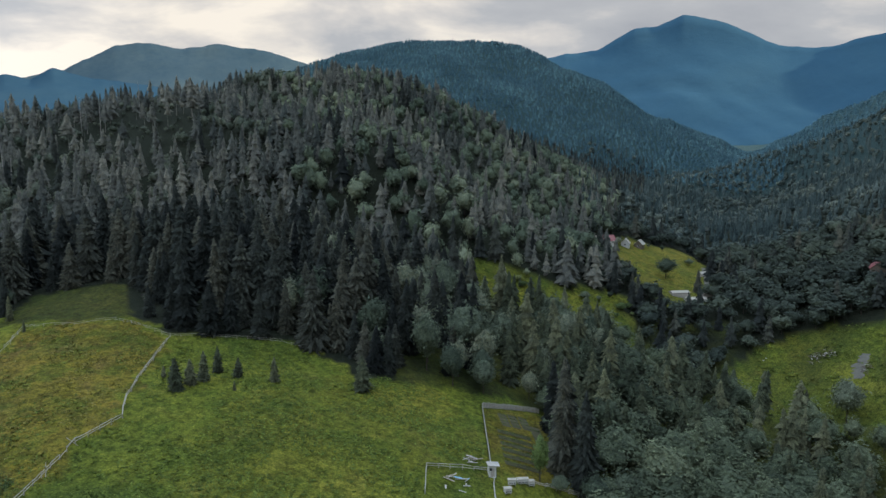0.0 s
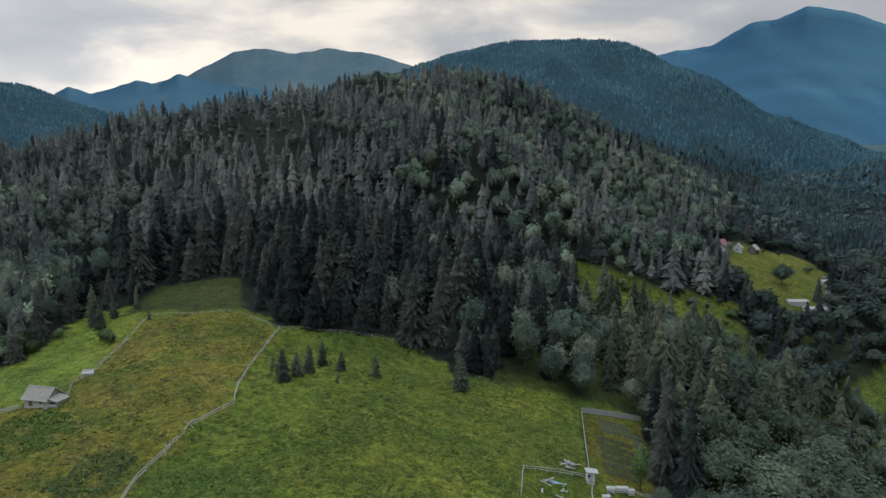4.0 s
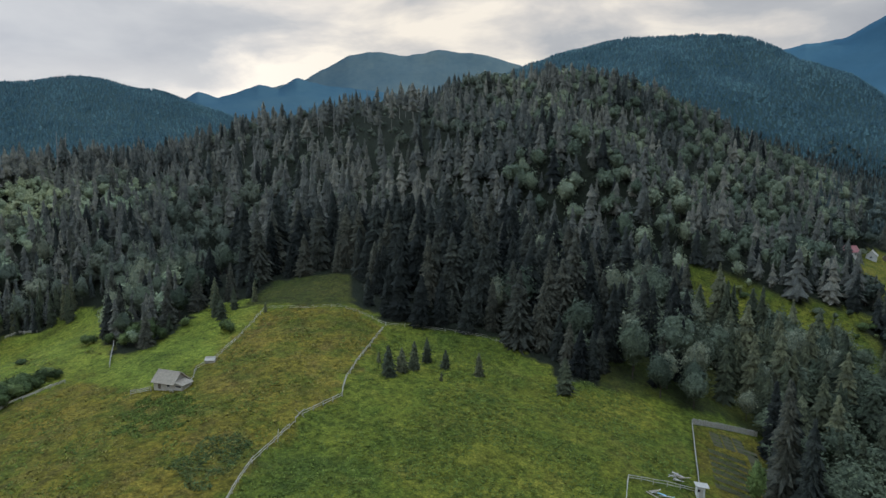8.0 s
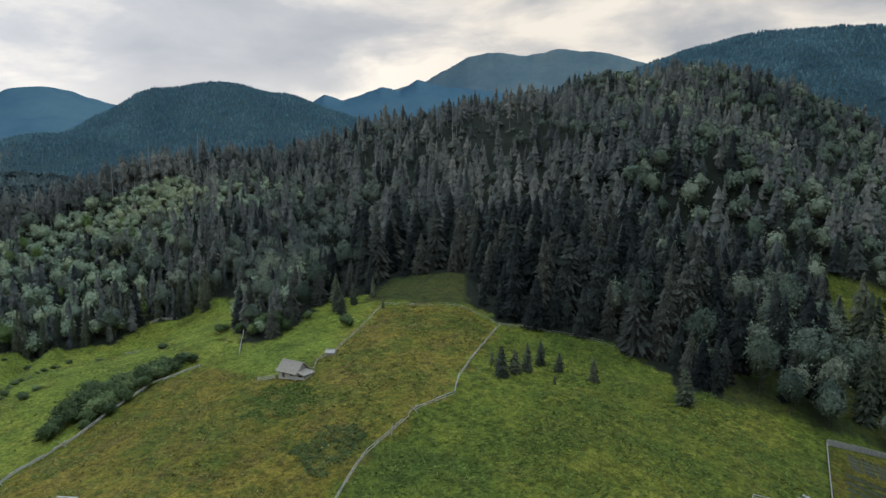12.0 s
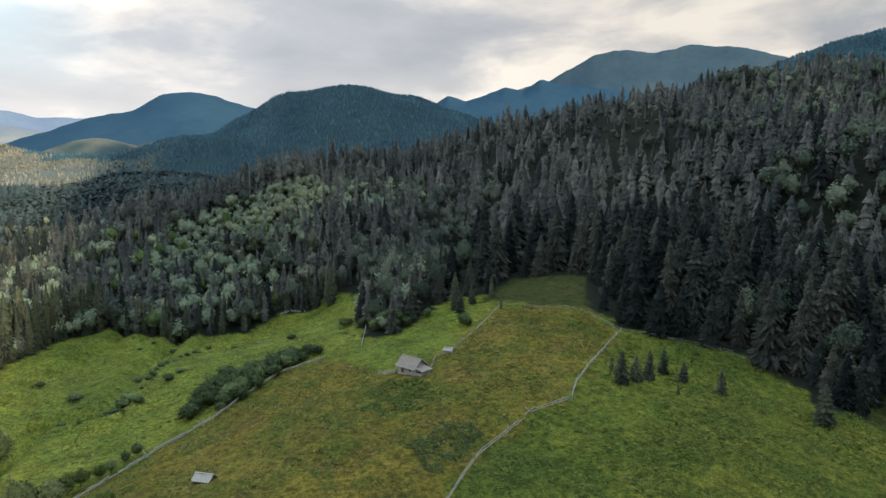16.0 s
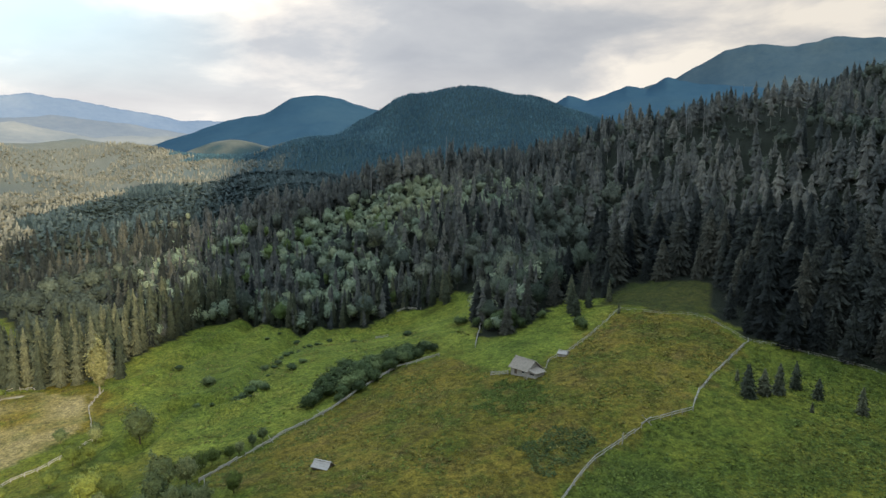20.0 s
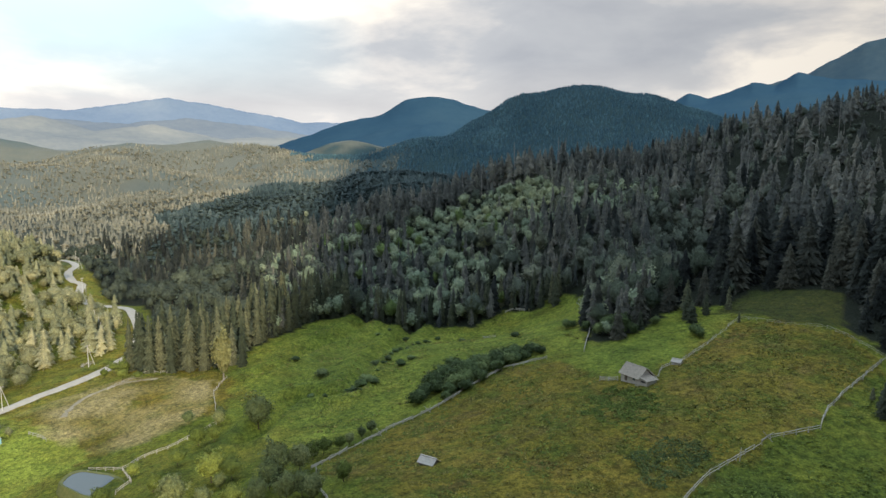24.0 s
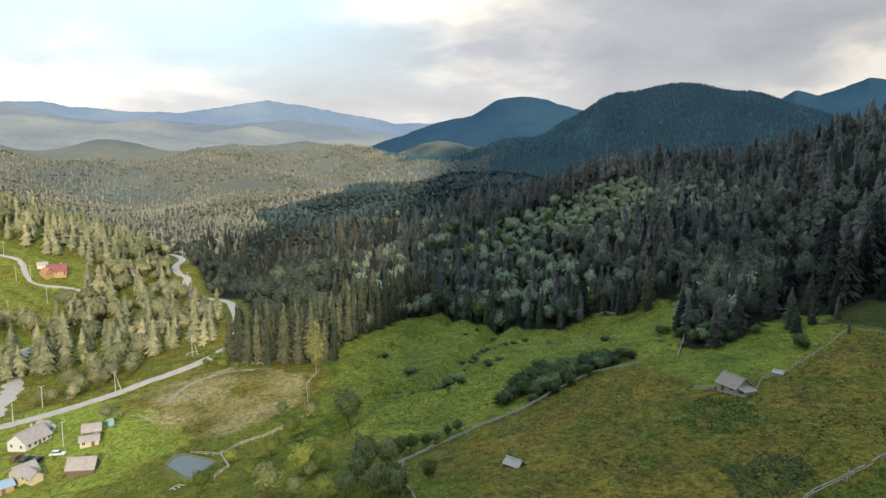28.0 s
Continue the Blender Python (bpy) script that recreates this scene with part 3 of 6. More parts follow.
SMALL_BROADS = [tree_kind(broad_arrays(s, 2, 50, w, 0.03, 0.085, 0, 0.82), 0.014) for s, w in ((41, 0.9), (42, 0.8), (43, 1.0))]


def far_spruce_arrays(seed, full):
    """A small far spruce: ragged tiers of drooping boughs."""
    r = random.Random(seed)
    V, Fc = [], []
    for k in range(2):
        lo, hi = 0.02 + 0.40 * k, min(1.0, 0.62 + 0.40 * k)
        n = 4
        b = len(V)
        V.append((0, 0, hi))
        turn = r.uniform(0, 6.28)
        for i in range(2 * n):
            q = full * 0.5 * (1 - 0.38 * k) * (r.uniform(0.85, 1.2) if i % 2 else r.uniform(0.45, 0.7))
            a = turn + math.pi * i / n
            V.append((q * math.cos(a), q * math.sin(a), lo + (0 if i % 2 else 0.06)))
        Fc += [(b, b + 1 + i, b + 1 + (i + 1) % (2 * n)) for i in range(2 * n)]
    return np.array(V), np.array(Fc)


def crown_only(crown):
    return crown[0] - np.array([0, 0, 0.22]), crown[1], np.ones(len(crown[1]), int)


MID_SPRUCES = [tree_kind(spruce_arrays(s, 11, 5, f, b, g, 0.8), 0.010) for s, f, b, g in ((6, 0.34, 0.04, 0.35), (7, 0.29, 0.06, 0.4), (8, 0.37, 0.04, 0.35), (9, 0.27, 0.10, 0.45))]
FINE_BROADS = [tree_kind(broad_arrays(s, n, 560, w, b, 0.030, 1, 0.82), 0.014) for s, n, w, b in ((61, 11, 0.74, 0.03), (62, 9, 0.62, 0.03), (63, 12, 0.85, 0.04), (64, 9, 0.68, 0.03))]
MID_BROADS = [tree_kind(broad_arrays(s, 5, 165, w, 0.03, 0.052, 1, 0.82), 0.014) for s, w in ((44, 0.8), (45, 0.7), (46, 0.9))]
FAR_SPRUCES = [crown_only(far_spruce_arrays(s, f)) for s, f in ((51, 0.44), (52, 0.38), (53, 0.5))]
FAR_BROADS = [crown_only(broad_arrays(s, 3, 14, w, 0.02, 0.13, 0, 0.8)) for s, w in ((55, 0.95), (56, 0.85), (57, 1.05))]


def forest(name, kinds, places, leaf, bark, label, squash=1.0):
    """One joined wood. places: rows of x, y, height, width factor, kind."""
    if not len(places):
        return None
    rng = np.random.RandomState(len(places))
    VV, FF, MM, TT = [], [], [], []
    base = 0
    x, y, h, w, kd = np.asarray(places, float).T
    z = height(x, y)
    ang = rng.uniform(0, 6.283, len(x))
    lean = rng.normal(0, 0.025, (len(x), 2))
    tint = (rng.triangular(0, 0.42, 1, len(x)) + 0.22 * waves(x, y, 150, 91) + 0.12 * waves(x, y, 45, 92)).clip(0.002, 1)
    for k, (v, f, m) in enumerate(kinds):
        sel = np.where(kd.astype(int) % len(kinds) == k)[0]
        if not len(sel):
            continue
        c, s = np.cos(ang[sel])[:, None], np.sin(ang[sel])[:, None]
        H, W = h[sel][:, None], (h * w)[sel][:, None]
        px = (v[:, 0] * c - v[:, 1] * s) * W + x[sel][:, None] + lean[sel, :1] * v[:, 2] * H
        py = (v[:, 0] * s + v[:, 1] * c) * W + y[sel][:, None] + lean[sel, 1:] * v[:, 2] * H
        pz = np.maximum(v[:, 2], -0.3) * H + z[sel][:, None]
        VV.append(np.stack([px, py, pz], -1).reshape(-1, 3))
        FF.append((f[None] + (np.arange(len(sel)) * len(v))[:, None, None] + base).reshape(-1, 3))
        MM.append(np.tile(m, len(sel)))
        TT.append(np.repeat(tint[sel], len(v)))
        base += len(sel) * len(v)
    me = mesh_of(name, np.vstack(VV), np.vstack(FF), np.concatenate(MM))
    me.attributes.new("tint", "FLOAT", "POINT").data.foreach_set("value", np.concatenate(TT).astype(np.float32))
    me.polygons.foreach_set("use_smooth", np.ones(len(me.polygons), bool))
    me.materials.append(bark)
    me.materials.append(leaf)
    return tagged(new(name, me), label, "trees", kind="stuff")


def scatter_wedge(az0, az1, r0, r1, step, seed):
    """Loosely even places over a wedge of the plan."""
    rng = np.random.RandomState(seed)
    out = []
    r = r0
    while r < r1:
        st = step(r) if callable(step) else step
        n = max(1, int(radians(az1 - az0) * r / st))
        a = np.radians(az0) + radians(az1 - az0) * (np.arange(n) + rng.uniform(0, 1, n)) / n
        rr = r + rng.uniform(-0.5, 0.5, n) * st
        out.append(np.stack([rr * np.sin(a), rr * np.cos(a)], 1))
        r += st * 0.9
    return np.vstack(out)


def open_ground(x, y):
    m = np.zeros(x.shape, bool)
    for p in CLEARINGS:
        m |= inside(x, y, p)
    return m | (near_line(x, y, ROAD) < 7) | (near_line(x, y, STREAM) < 4)

# ---- the woods ----
def road_y(x):
    return np.interp(-x, [-p[0] for p in ROAD[4:]], [p[1] for p in ROAD[4:]])


def main_wood():
    """Places of the trees on the main hill, with their kind."""
    p = scatter_wedge(-88, 14, 172, 700, lambda r: 6.9 + 0.0052 * (r - 170), 5)
    x, y = p.T
    az, r = np.degrees(np.arctan2(x, y)), np.hypot(x, y)
    keep = ~open_ground(x, y) & ~(scrub_slope(x, y) & (waves(x, y, 22, 71) < 0.15)) & ~((x < -248) & (x > -296) & (y < 64)) & ((x > -285) | (y > road_y(x) + 9)) & ((az > -66) | (x < -262))
    x, y, az, r = x[keep], y[keep], az[keep], r[keep]
    rng = np.random.RandomState(8)
    n = len(x)
    clump = waves(x, y, 75, 21)
    lean_to = np.select([(az < -30) & (r < 430), az < -30, (az < -12) & (r < 400), az < -12, (az < -2) & (r < 300), az < 0], [0.46, 0.20, 0.03, 0.28, 0.10, 0.34], 0.48)
    mound = (az > -58 + 3 * clump) & (az < -46.5 + 2 * clump) & (r > 372 + 14 * clump) & (r < 426 + 8 * clump)
    is_dec = rng.uniform(0, 1, n) < np.where(mound, 0.95, lean_to + 0.32 * clump * (lean_to > 0.1))
    is_dec |= (x < -248) & (y < 104)
    grey = ~is_dec & (rng.uniform(0, 1, n) < np.clip((r - 270) / 140, 0, 0.9)) & (az < 18) & (az > -66)
    tall = grey & (rng.uniform(0, 1, n) < np.where((az < -22) & (r > 420), 0.08, 0.03))
    h = rng.triangular(9, 17, 27, n)
    h = np.where((az > -34) & (az < -6) & (r < 340), rng.triangular(12, 19, 29, n), h)
    h = np.where((az < -34) & (r < 420), rng.triangular(6, 11, 19, n), h)
    h = np.where(is_dec, rng.triangular(7, 11, 17, n) * np.where(az > -16, 1.3, 1.0), h)
    h = np.where(scrub_slope(x, y), h * 0.26, h)
    h = np.where(r > 430, h * 0.80, h)
    h = np.where(mound, rng.triangular(5, 8, 12, n), h)
    edge = near_line(x, y, MEADOW[:37])
    h = np.where((edge < 11) & (az > -34), h * rng.uniform(0.4, 0.95, n), h)
    w = rng.uniform(0.80, 1.20, n) * np.where(is_dec, 0.9, 1.3)
    # a thinned stand on the ridge where bare stems show
    stand = (az > -28.5) & (az < -19) & (r > 478 + 10 * clump) & (r < 548)
    bare = stand & (rng.uniform(0, 1, n) < 0.42)
    h = np.where(bare, rng.uniform(17, 24, n), np.where(stand, h * 0.35, h))
    is_dec, grey = (is_dec | stand) & ~bare, (grey | bare) & ~(stand & ~bare)
    tall = (tall | bare) & ~(stand & ~bare)
    rows = np.stack([x, y, h, w, rng.randint(0, 60, n)], 1)
    young = is_dec & (mound | ((az < -50) & (rng.uniform(0, 1, n) < 0.45)))
    mixed = is_dec & (az > -13)
    return rows, r, is_dec & ~young & ~mixed, young, mixed, grey & ~tall, tall, ~is_dec & ~grey


rows, away, is_dec, is_young, is_mixed, is_grey, is_tall, is_dark = main_wood()
# the nearest spruces and broad-leaved trees are trees of their own; the rest is one wood of each kind
NEAR = {}
for key, m, count in (("spruce", is_dark, 290), ("broad", is_mixed, 90), ("grove", is_dec, 50)):
    idx = np.where(m)[0]
    idx = idx[np.argsort(away[idx])][:count]
    NEAR[key] = rows[idx]
    m[idx] = False
forest("spruce_forest", SPRUCES, rows[is_dark], SPRUCE, BARK, "dense dark green spruce forest on the hillside")
forest("grey_spruce_forest", MID_SPRUCES, rows[is_grey], GREY_SPRUCE, BARK, "grey-brown old spruce forest near the ridge")
forest("bare_stemmed_forest", TALLBARE, rows[is_tall], GREY_SPRUCE, PALEBARK, "tall thin spruces with bare pale stems on the ridge")
alder = (is_dec | is_young) & (np.degrees(np.arctan2(rows[:, 0], rows[:, 1])) < -69)
is_dec, is_young = is_dec & ~alder, is_young & ~alder
forest("alder_wood", MID_BROADS, rows[alder], ALDER, BARK, "grey round alders on the slope above the road")
forest("broadleaf_forest", MID_BROADS, rows[is_dec & (away > 360)], BROADLEAF, BARK, "grey-green broad-leaved trees high on the hill")
forest("broadleaf_forest", BROADS, rows[is_dec & (away <= 360)], BROADLEAF, BARK, "grey-green young broad-leaved trees among the spruces")
forest("mixed_forest", MID_BROADS, rows[is_mixed & (away > 340)], HILLLEAF, BARK, "pale grey-green mixed wood high above the stream valley")
forest("mixed_forest", BROADS, rows[is_mixed & (away <= 340)], HILLLEAF, BARK, "pale grey-green mixed wood above the stream valley")
forest("sapling_thicket", MID_BROADS, rows[is_young], YOUNGLEAF, BARK, "low fresh green thicket of young broad-leaved trees")


def ridge_row():
    """The row of tall bare-stemmed spruces along the skyline, and the saplings that fill the felled slope below it."""
    r = np.random.RandomState(77)
    az = np.radians(r.uniform(-62, -36, 150))
    d = 442 + np.maximum(0, np.degrees(az) + 49) * 5.0 + r.normal(0, 7, 150)
    tall = np.stack([d * np.sin(az), d * np.cos(az), r.uniform(14, 23, 150), r.uniform(0.8, 1.2, 150), r.randint(0, 60, 150)], 1)
    forest("bare_stemmed_row", TALLBARE, tall, GREY_SPRUCE, PALEBARK, "row of tall bare-stemmed spruces along the ridge")
    x, y = scatter_wedge(-58, -46, 374, 430, 4.2, 78).T
    n = len(x)
    low = np.stack([x, y, r.uniform(3, 7, n), r.uniform(1.0, 1.5, n), r.randint(0, 60, n)], 1)
    forest("sapling_slope", SMALL_BROADS, low, YOUNGLEAF, BARK, "dense pale green saplings on the felled slope")


ridge_row()


def wood(name, az0, az1, r0, r1, step, seed, leaf, dec_leaf, dec, label, hs=(11, 19), where=None, kinds=None, wide=(1.25, 1.8)):
    x, y = scatter_wedge(az0, az1, r0, r1, step, seed).T
    keep = ~open_ground(x, y)
    if where is not None:
        keep &= where(x, y)
    x, y = x[keep], y[keep]
    rng = np.random.RandomState(seed)
    n = len(x)
    d = rng.uniform(0, 1, n) < dec + 0.4 * waves(x, y, 160, seed)
    h = np.where(d, rng.uniform(*hs, n) * 0.75, rng.uniform(*hs, n))
    rw = np.stack([x, y, h, rng.uniform(*wide, n), rng.randint(0, 60, n)], 1)
    ka, kb = kinds or (SMALL_SPRUCES, SMALL_BROADS)
    forest(name, ka, rw[~d], leaf, BARK, label)
    forest(name, kb, rw[d], dec_leaf, BARK, label)


wood("hillside_forest", -70, -38, 190, 432, 6.8, 62, GREY_SPRUCE, YOUNGLEAF, 0.40, "dense grey-green spruces and young trees above the pasture", (8, 15),
     lambda x, y: ((x > -248) | (y > 104)) & (y > road_y(x) + 9) & ~((np.hypot(x, y) > 372) & (np.degrees(np.arctan2(x, y)) > -58) & (np.degrees(np.arctan2(x, y)) < -46)), (MID_SPRUCES, MID_BROADS), (0.85, 1.2))
LIME = foliage("lime_leaves", (0.093, 0.133, 0.046), (0.133, 0.186, 0.059), (0.186, 0.248, 0.074))
wood("lime_grove", -66, -50, 235, 420, 17, 66, LIME, LIME, 0.95, "fresh yellow-green broad-leaved trees among the grey wood", (11, 18), lambda x, y: (waves(x, y, 60, 67) > 0.05) & (y > road_y(x) + 9), (MID_SPRUCES, BROADS), (0.75, 1.0))
FAR = (FAR_SPRUCES, FAR_BROADS)
wood("round_hill_forest", -17, 26, 930, 1410, 6.0, 51, HAZEWOOD, HAZEWOOD, -0.5, "dark blue-green forest on the round hill", (5, 8.5), None, FAR, (1.6, 2.1))
wood("ridge_forest", -16, 16, 720, 1010, 7.4, 65, SPRUCE, EASTLEAF, 0.06, "dark spruce forest on the ridge behind the hill", (9, 14), None, (SMALL_SPRUCES, FAR_BROADS), (1.1, 1.5))
wood("side_valley_forest", -53, -32, 1050, 1515, 6.2, 52, HAZEWOOD, HAZEWOOD, -0.5, "blue-green forest on the hill across the side valley", (5, 8.0),
     lambda x, y: (sun_tone(x, y) < 0.5) & (np.hypot(x, y) > 1050 - 30 * (-38 - np.degrees(np.arctan2(x, y)))), FAR, (1.6, 2.1))
wood("valley_forest", -104, -56, 600, 1060, 6.3, 53, SUNHAZEWOOD, SUNHAZEWOOD, 0.45, "hazy brown-green forest on the low valley hills", (5.5, 9.5),
     lambda x, y: (np.hypot(x, y) > 650) & (sun_tone(x, y) >= 0.5), FAR, (1.2, 1.6))
wood("side_valley_forest", -72, -53, 960, 1515, 6.6, 59, HAZEWOOD, HAZEWOOD, -0.5, "grey-green forest on the low hill across the side valley", (5, 8.5),
     lambda x, y: sun_tone(x, y) < 0.5, FAR, (1.6, 2.1))
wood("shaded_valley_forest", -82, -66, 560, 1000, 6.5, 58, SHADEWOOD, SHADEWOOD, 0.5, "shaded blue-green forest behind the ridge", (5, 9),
     lambda x, y: (sun_tone(x, y) < 0.5) & (np.hypot(x, y) > 560), FAR, (1.7, 2.3))
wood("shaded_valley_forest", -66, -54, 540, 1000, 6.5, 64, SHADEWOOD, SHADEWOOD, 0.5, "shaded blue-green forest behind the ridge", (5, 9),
     lambda x, y: (sun_tone(x, y) < 0.5) & (np.hypot(x, y) > 560), FAR, (1.7, 2.3))
wood("far_valley_forest", -100, -58, 1060, 1700, 7.6, 57, SUNHAZEWOOD, SUNHAZEWOOD, 0.35, "pale hazy forest on distant low hills", (5, 9),
     lambda x, y: (sun_tone(x, y) >= 0.5) & (waves(x, y, 130, 63) > -0.9), FAR, (1.2, 1.6))
wood("east_valley_forest", 12, 44, 300, 520, 8.5, 54, SPRUCE, ALDER, 0.6, "mixed dark wood on the far side of the stream", (10, 19), lambda x, y: ~scrub_slope(x, y), (MID_SPRUCES, MID_BROADS))
wood("east_slope_forest", 11, 46, 520, 1050, lambda r: 7.2 + 0.003 * (r - 520), 60, SHADEWOOD, EASTLEAF, 0.45, "mixed dark forest on the eastern slopes", (8, 13), None, (SMALL_SPRUCES, SMALL_BROADS), (1.0, 1.4))
wood("far_slope_forest", 17, 48, 1050, 1480, 8.6, 68, HAZEWOOD, HAZEWOOD, -0.5, "blue-green spruce forest on the far eastern slopes", (6, 9.5), None, FAR, (1.6, 2.1))
wood("stream_forest", 8, 44, 120, 300, 7.2, 55, SUNSPRUCE, STREAMLEAF, 0.82, "grey-green trees along the stream", (11, 19), lambda x, y: (waves(x, y, 34, 47) > -0.75) & ~scrub_slope(x, y), (SPRUCES, FINE_BROADS))
wood("west_bank_forest", -110, -78, 320, 690, 9.2, 56, SUNHAZESPRUCE, WILLOWLEAF, 0.42, "sunlit spruces and shrubs beside the valley road", (9, 18),
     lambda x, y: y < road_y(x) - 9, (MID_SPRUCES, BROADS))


# ---- distant ranges ----
def range_of_hills(name, crest, d, mat, label, foot=60.0, depth=900.0, spurs=9, seed=0, jag=0.08):
    """A far range: a crest line given by (az, elevation angle), with spurs and gullies running down towards the valley."""
    a = np.linspace(crest[0][0], crest[-1][0], 420)
    e = np.interp(a, [c[0] for c in crest], [c[1] for c in crest])
    ker = np.hanning(11)
    e = np.convolve(np.pad(e, 5, "edge"), ker / ker.sum(), "valid")
    cx, cy = d * np.sin(np.radians(a)), d * np.cos(np.radians(a))
    e = e + jag * (waves(cx, cy, 500, seed + 40) + 0.5 * waves(cx, cy, 190, seed + 41) + 0.3 * waves(cx, cy, 60, seed + 42))
    top = EYE_Z + d * np.tan(np.radians(e))
    wide = np.hanning(121)
    broad = np.convolve(np.pad(top, 60, "edge"), wide / wide.sum(), "valid")
    V = []
    rowsn = 30
    for k in range(rowsn):
        v = k / (rowsn - 1)
        fall = v ** 0.85
        rr = d - depth * v
        px, py = rr * np.sin(np.radians(a)), rr * np.cos(np.radians(a))
        ua, ub = np.radians(a) * d, np.full(len(a), v * 2300.0)
        wob = waves(ua, ub, 1100, seed + 70) + 0.5 * waves(ua, ub, 420, seed + 80) + 0.25 * waves(ua, ub, 150, seed + 90)
        line = top + (broad - top) * min(1, v * 7.0)
        z = line + (foot - line) * fall + wob * (0.014 if d > 4000 else 0.04) * min(1, v * 2.5) * (line - foot) + wob * 1.5
        V.append(np.stack([rr * np.sin(np.radians(a)), rr * np.cos(np.radians(a)), z], 1))
    V.append(np.stack([(d + 1200) * np.sin(np.radians(a)), (d + 1200) * np.cos(np.radians(a)), top * 0.9 + foot * 0.1], 1))
    m = len(a)
    idx = list(range(rowsn))
    seq = [rowsn] + idx
    f = []
    for p, q in zip(seq, seq[1:]):
        j = np.arange(m - 1)
        f.append(np.stack([p * m + j, p * m + j + 1, q * m + j + 1, q * m + j], 1))
    me = mesh_of(name, np.vstack(V), np.vstack(f)[:, ::-1])
    me.materials.append(mat)
    me.polygons.foreach_set("use_smooth", np.ones(len(me.polygons), bool))
    return tagged(new(name, me), label, "mountain", kind="structure")


def haze_range_mat(name, a, b, c):
    k = Mat(name, 1.0, 0.0)
    base = k.ramp(k.noise(420, 6, 0.6), (0.32, a), (0.52, b), (0.72, c))
    base = k.mix(0.3, base, k.ramp(k.noise(35, 5, 0.7), (0.3, a), (0.7, c)))
    k.bump(k.noise(40, 5, 0.7), 0.3, 8)
    return k.done(base)


# Base colours carry the blue and pale haze of distance.
PEAK_BLUE = haze_range_mat("peak_haze_slopes", (0.034, 0.085, 0.131), (0.040, 0.095, 0.140), (0.048, 0.106, 0.148))
MID_BLUE = haze_range_mat("mid_haze_slopes", (0.031, 0.060, 0.084), (0.043, 0.074, 0.097), (0.078, 0.110, 0.117))
DIM_BLUE = haze_range_mat("dim_haze_slopes", (0.022, 0.055, 0.089), (0.029, 0.067, 0.101), (0.042, 0.083, 0.111))
PALE_BLUE = haze_range_mat("pale_haze_slopes", (0.140, 0.191, 0.255), (0.170, 0.221, 0.285), (0.230, 0.272, 0.315))
PALE_SPUR = haze_range_mat("spur_haze_slopes", (0.145, 0.174, 0.204), (0.187, 0.212, 0.230), (0.255, 0.264, 0.255))
TAN = haze_range_mat("sunlit_haze_slopes", (0.170, 0.191, 0.200), (0.238, 0.246, 0.230), (0.332, 0.319, 0.272))

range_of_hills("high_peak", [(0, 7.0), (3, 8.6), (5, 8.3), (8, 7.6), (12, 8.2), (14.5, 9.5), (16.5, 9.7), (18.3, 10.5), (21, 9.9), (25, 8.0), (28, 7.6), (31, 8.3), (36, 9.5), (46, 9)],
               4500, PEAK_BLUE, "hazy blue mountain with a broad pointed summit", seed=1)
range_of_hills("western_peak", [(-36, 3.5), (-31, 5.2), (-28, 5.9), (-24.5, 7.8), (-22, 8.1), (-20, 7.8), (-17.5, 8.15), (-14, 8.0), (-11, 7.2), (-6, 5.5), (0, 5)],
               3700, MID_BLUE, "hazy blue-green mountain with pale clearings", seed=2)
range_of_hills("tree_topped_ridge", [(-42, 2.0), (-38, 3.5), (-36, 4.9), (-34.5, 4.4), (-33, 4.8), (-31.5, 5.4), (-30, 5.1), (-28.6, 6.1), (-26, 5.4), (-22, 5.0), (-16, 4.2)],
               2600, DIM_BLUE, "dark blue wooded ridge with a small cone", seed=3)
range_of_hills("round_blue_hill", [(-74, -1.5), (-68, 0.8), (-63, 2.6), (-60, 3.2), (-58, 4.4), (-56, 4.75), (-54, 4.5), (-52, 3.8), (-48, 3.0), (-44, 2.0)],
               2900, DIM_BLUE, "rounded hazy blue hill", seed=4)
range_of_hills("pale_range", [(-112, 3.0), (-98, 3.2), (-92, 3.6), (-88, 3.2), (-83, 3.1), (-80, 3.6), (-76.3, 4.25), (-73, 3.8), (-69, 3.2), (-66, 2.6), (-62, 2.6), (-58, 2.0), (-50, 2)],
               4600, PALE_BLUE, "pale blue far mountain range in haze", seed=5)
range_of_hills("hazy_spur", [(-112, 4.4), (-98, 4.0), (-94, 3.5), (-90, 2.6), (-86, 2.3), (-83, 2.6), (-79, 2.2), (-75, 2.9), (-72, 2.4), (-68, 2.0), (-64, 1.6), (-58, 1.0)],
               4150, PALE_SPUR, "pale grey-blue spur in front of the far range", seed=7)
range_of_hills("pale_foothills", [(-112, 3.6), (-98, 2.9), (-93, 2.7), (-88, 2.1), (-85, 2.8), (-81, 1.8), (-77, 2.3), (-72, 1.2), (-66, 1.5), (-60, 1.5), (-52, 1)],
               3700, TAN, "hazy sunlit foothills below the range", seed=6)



# ---- single trees ----
def part(name, me, mat, parent, label="", m=None):
    """Links a mesh as one part under a thing or a part."""
    if isinstance(me, bmesh.types.BMesh):
        bm, me = me, bpy.data.meshes.new(name)
        bm.to_mesh(me)
        bm.free()
    if mat is not None and not me.materials:
        me.materials.append(mat)
    ob = new(name, me)
    ob.parent = parent
    if m is not None:
        ob.matrix_basis = m
    return tagged(ob, label)


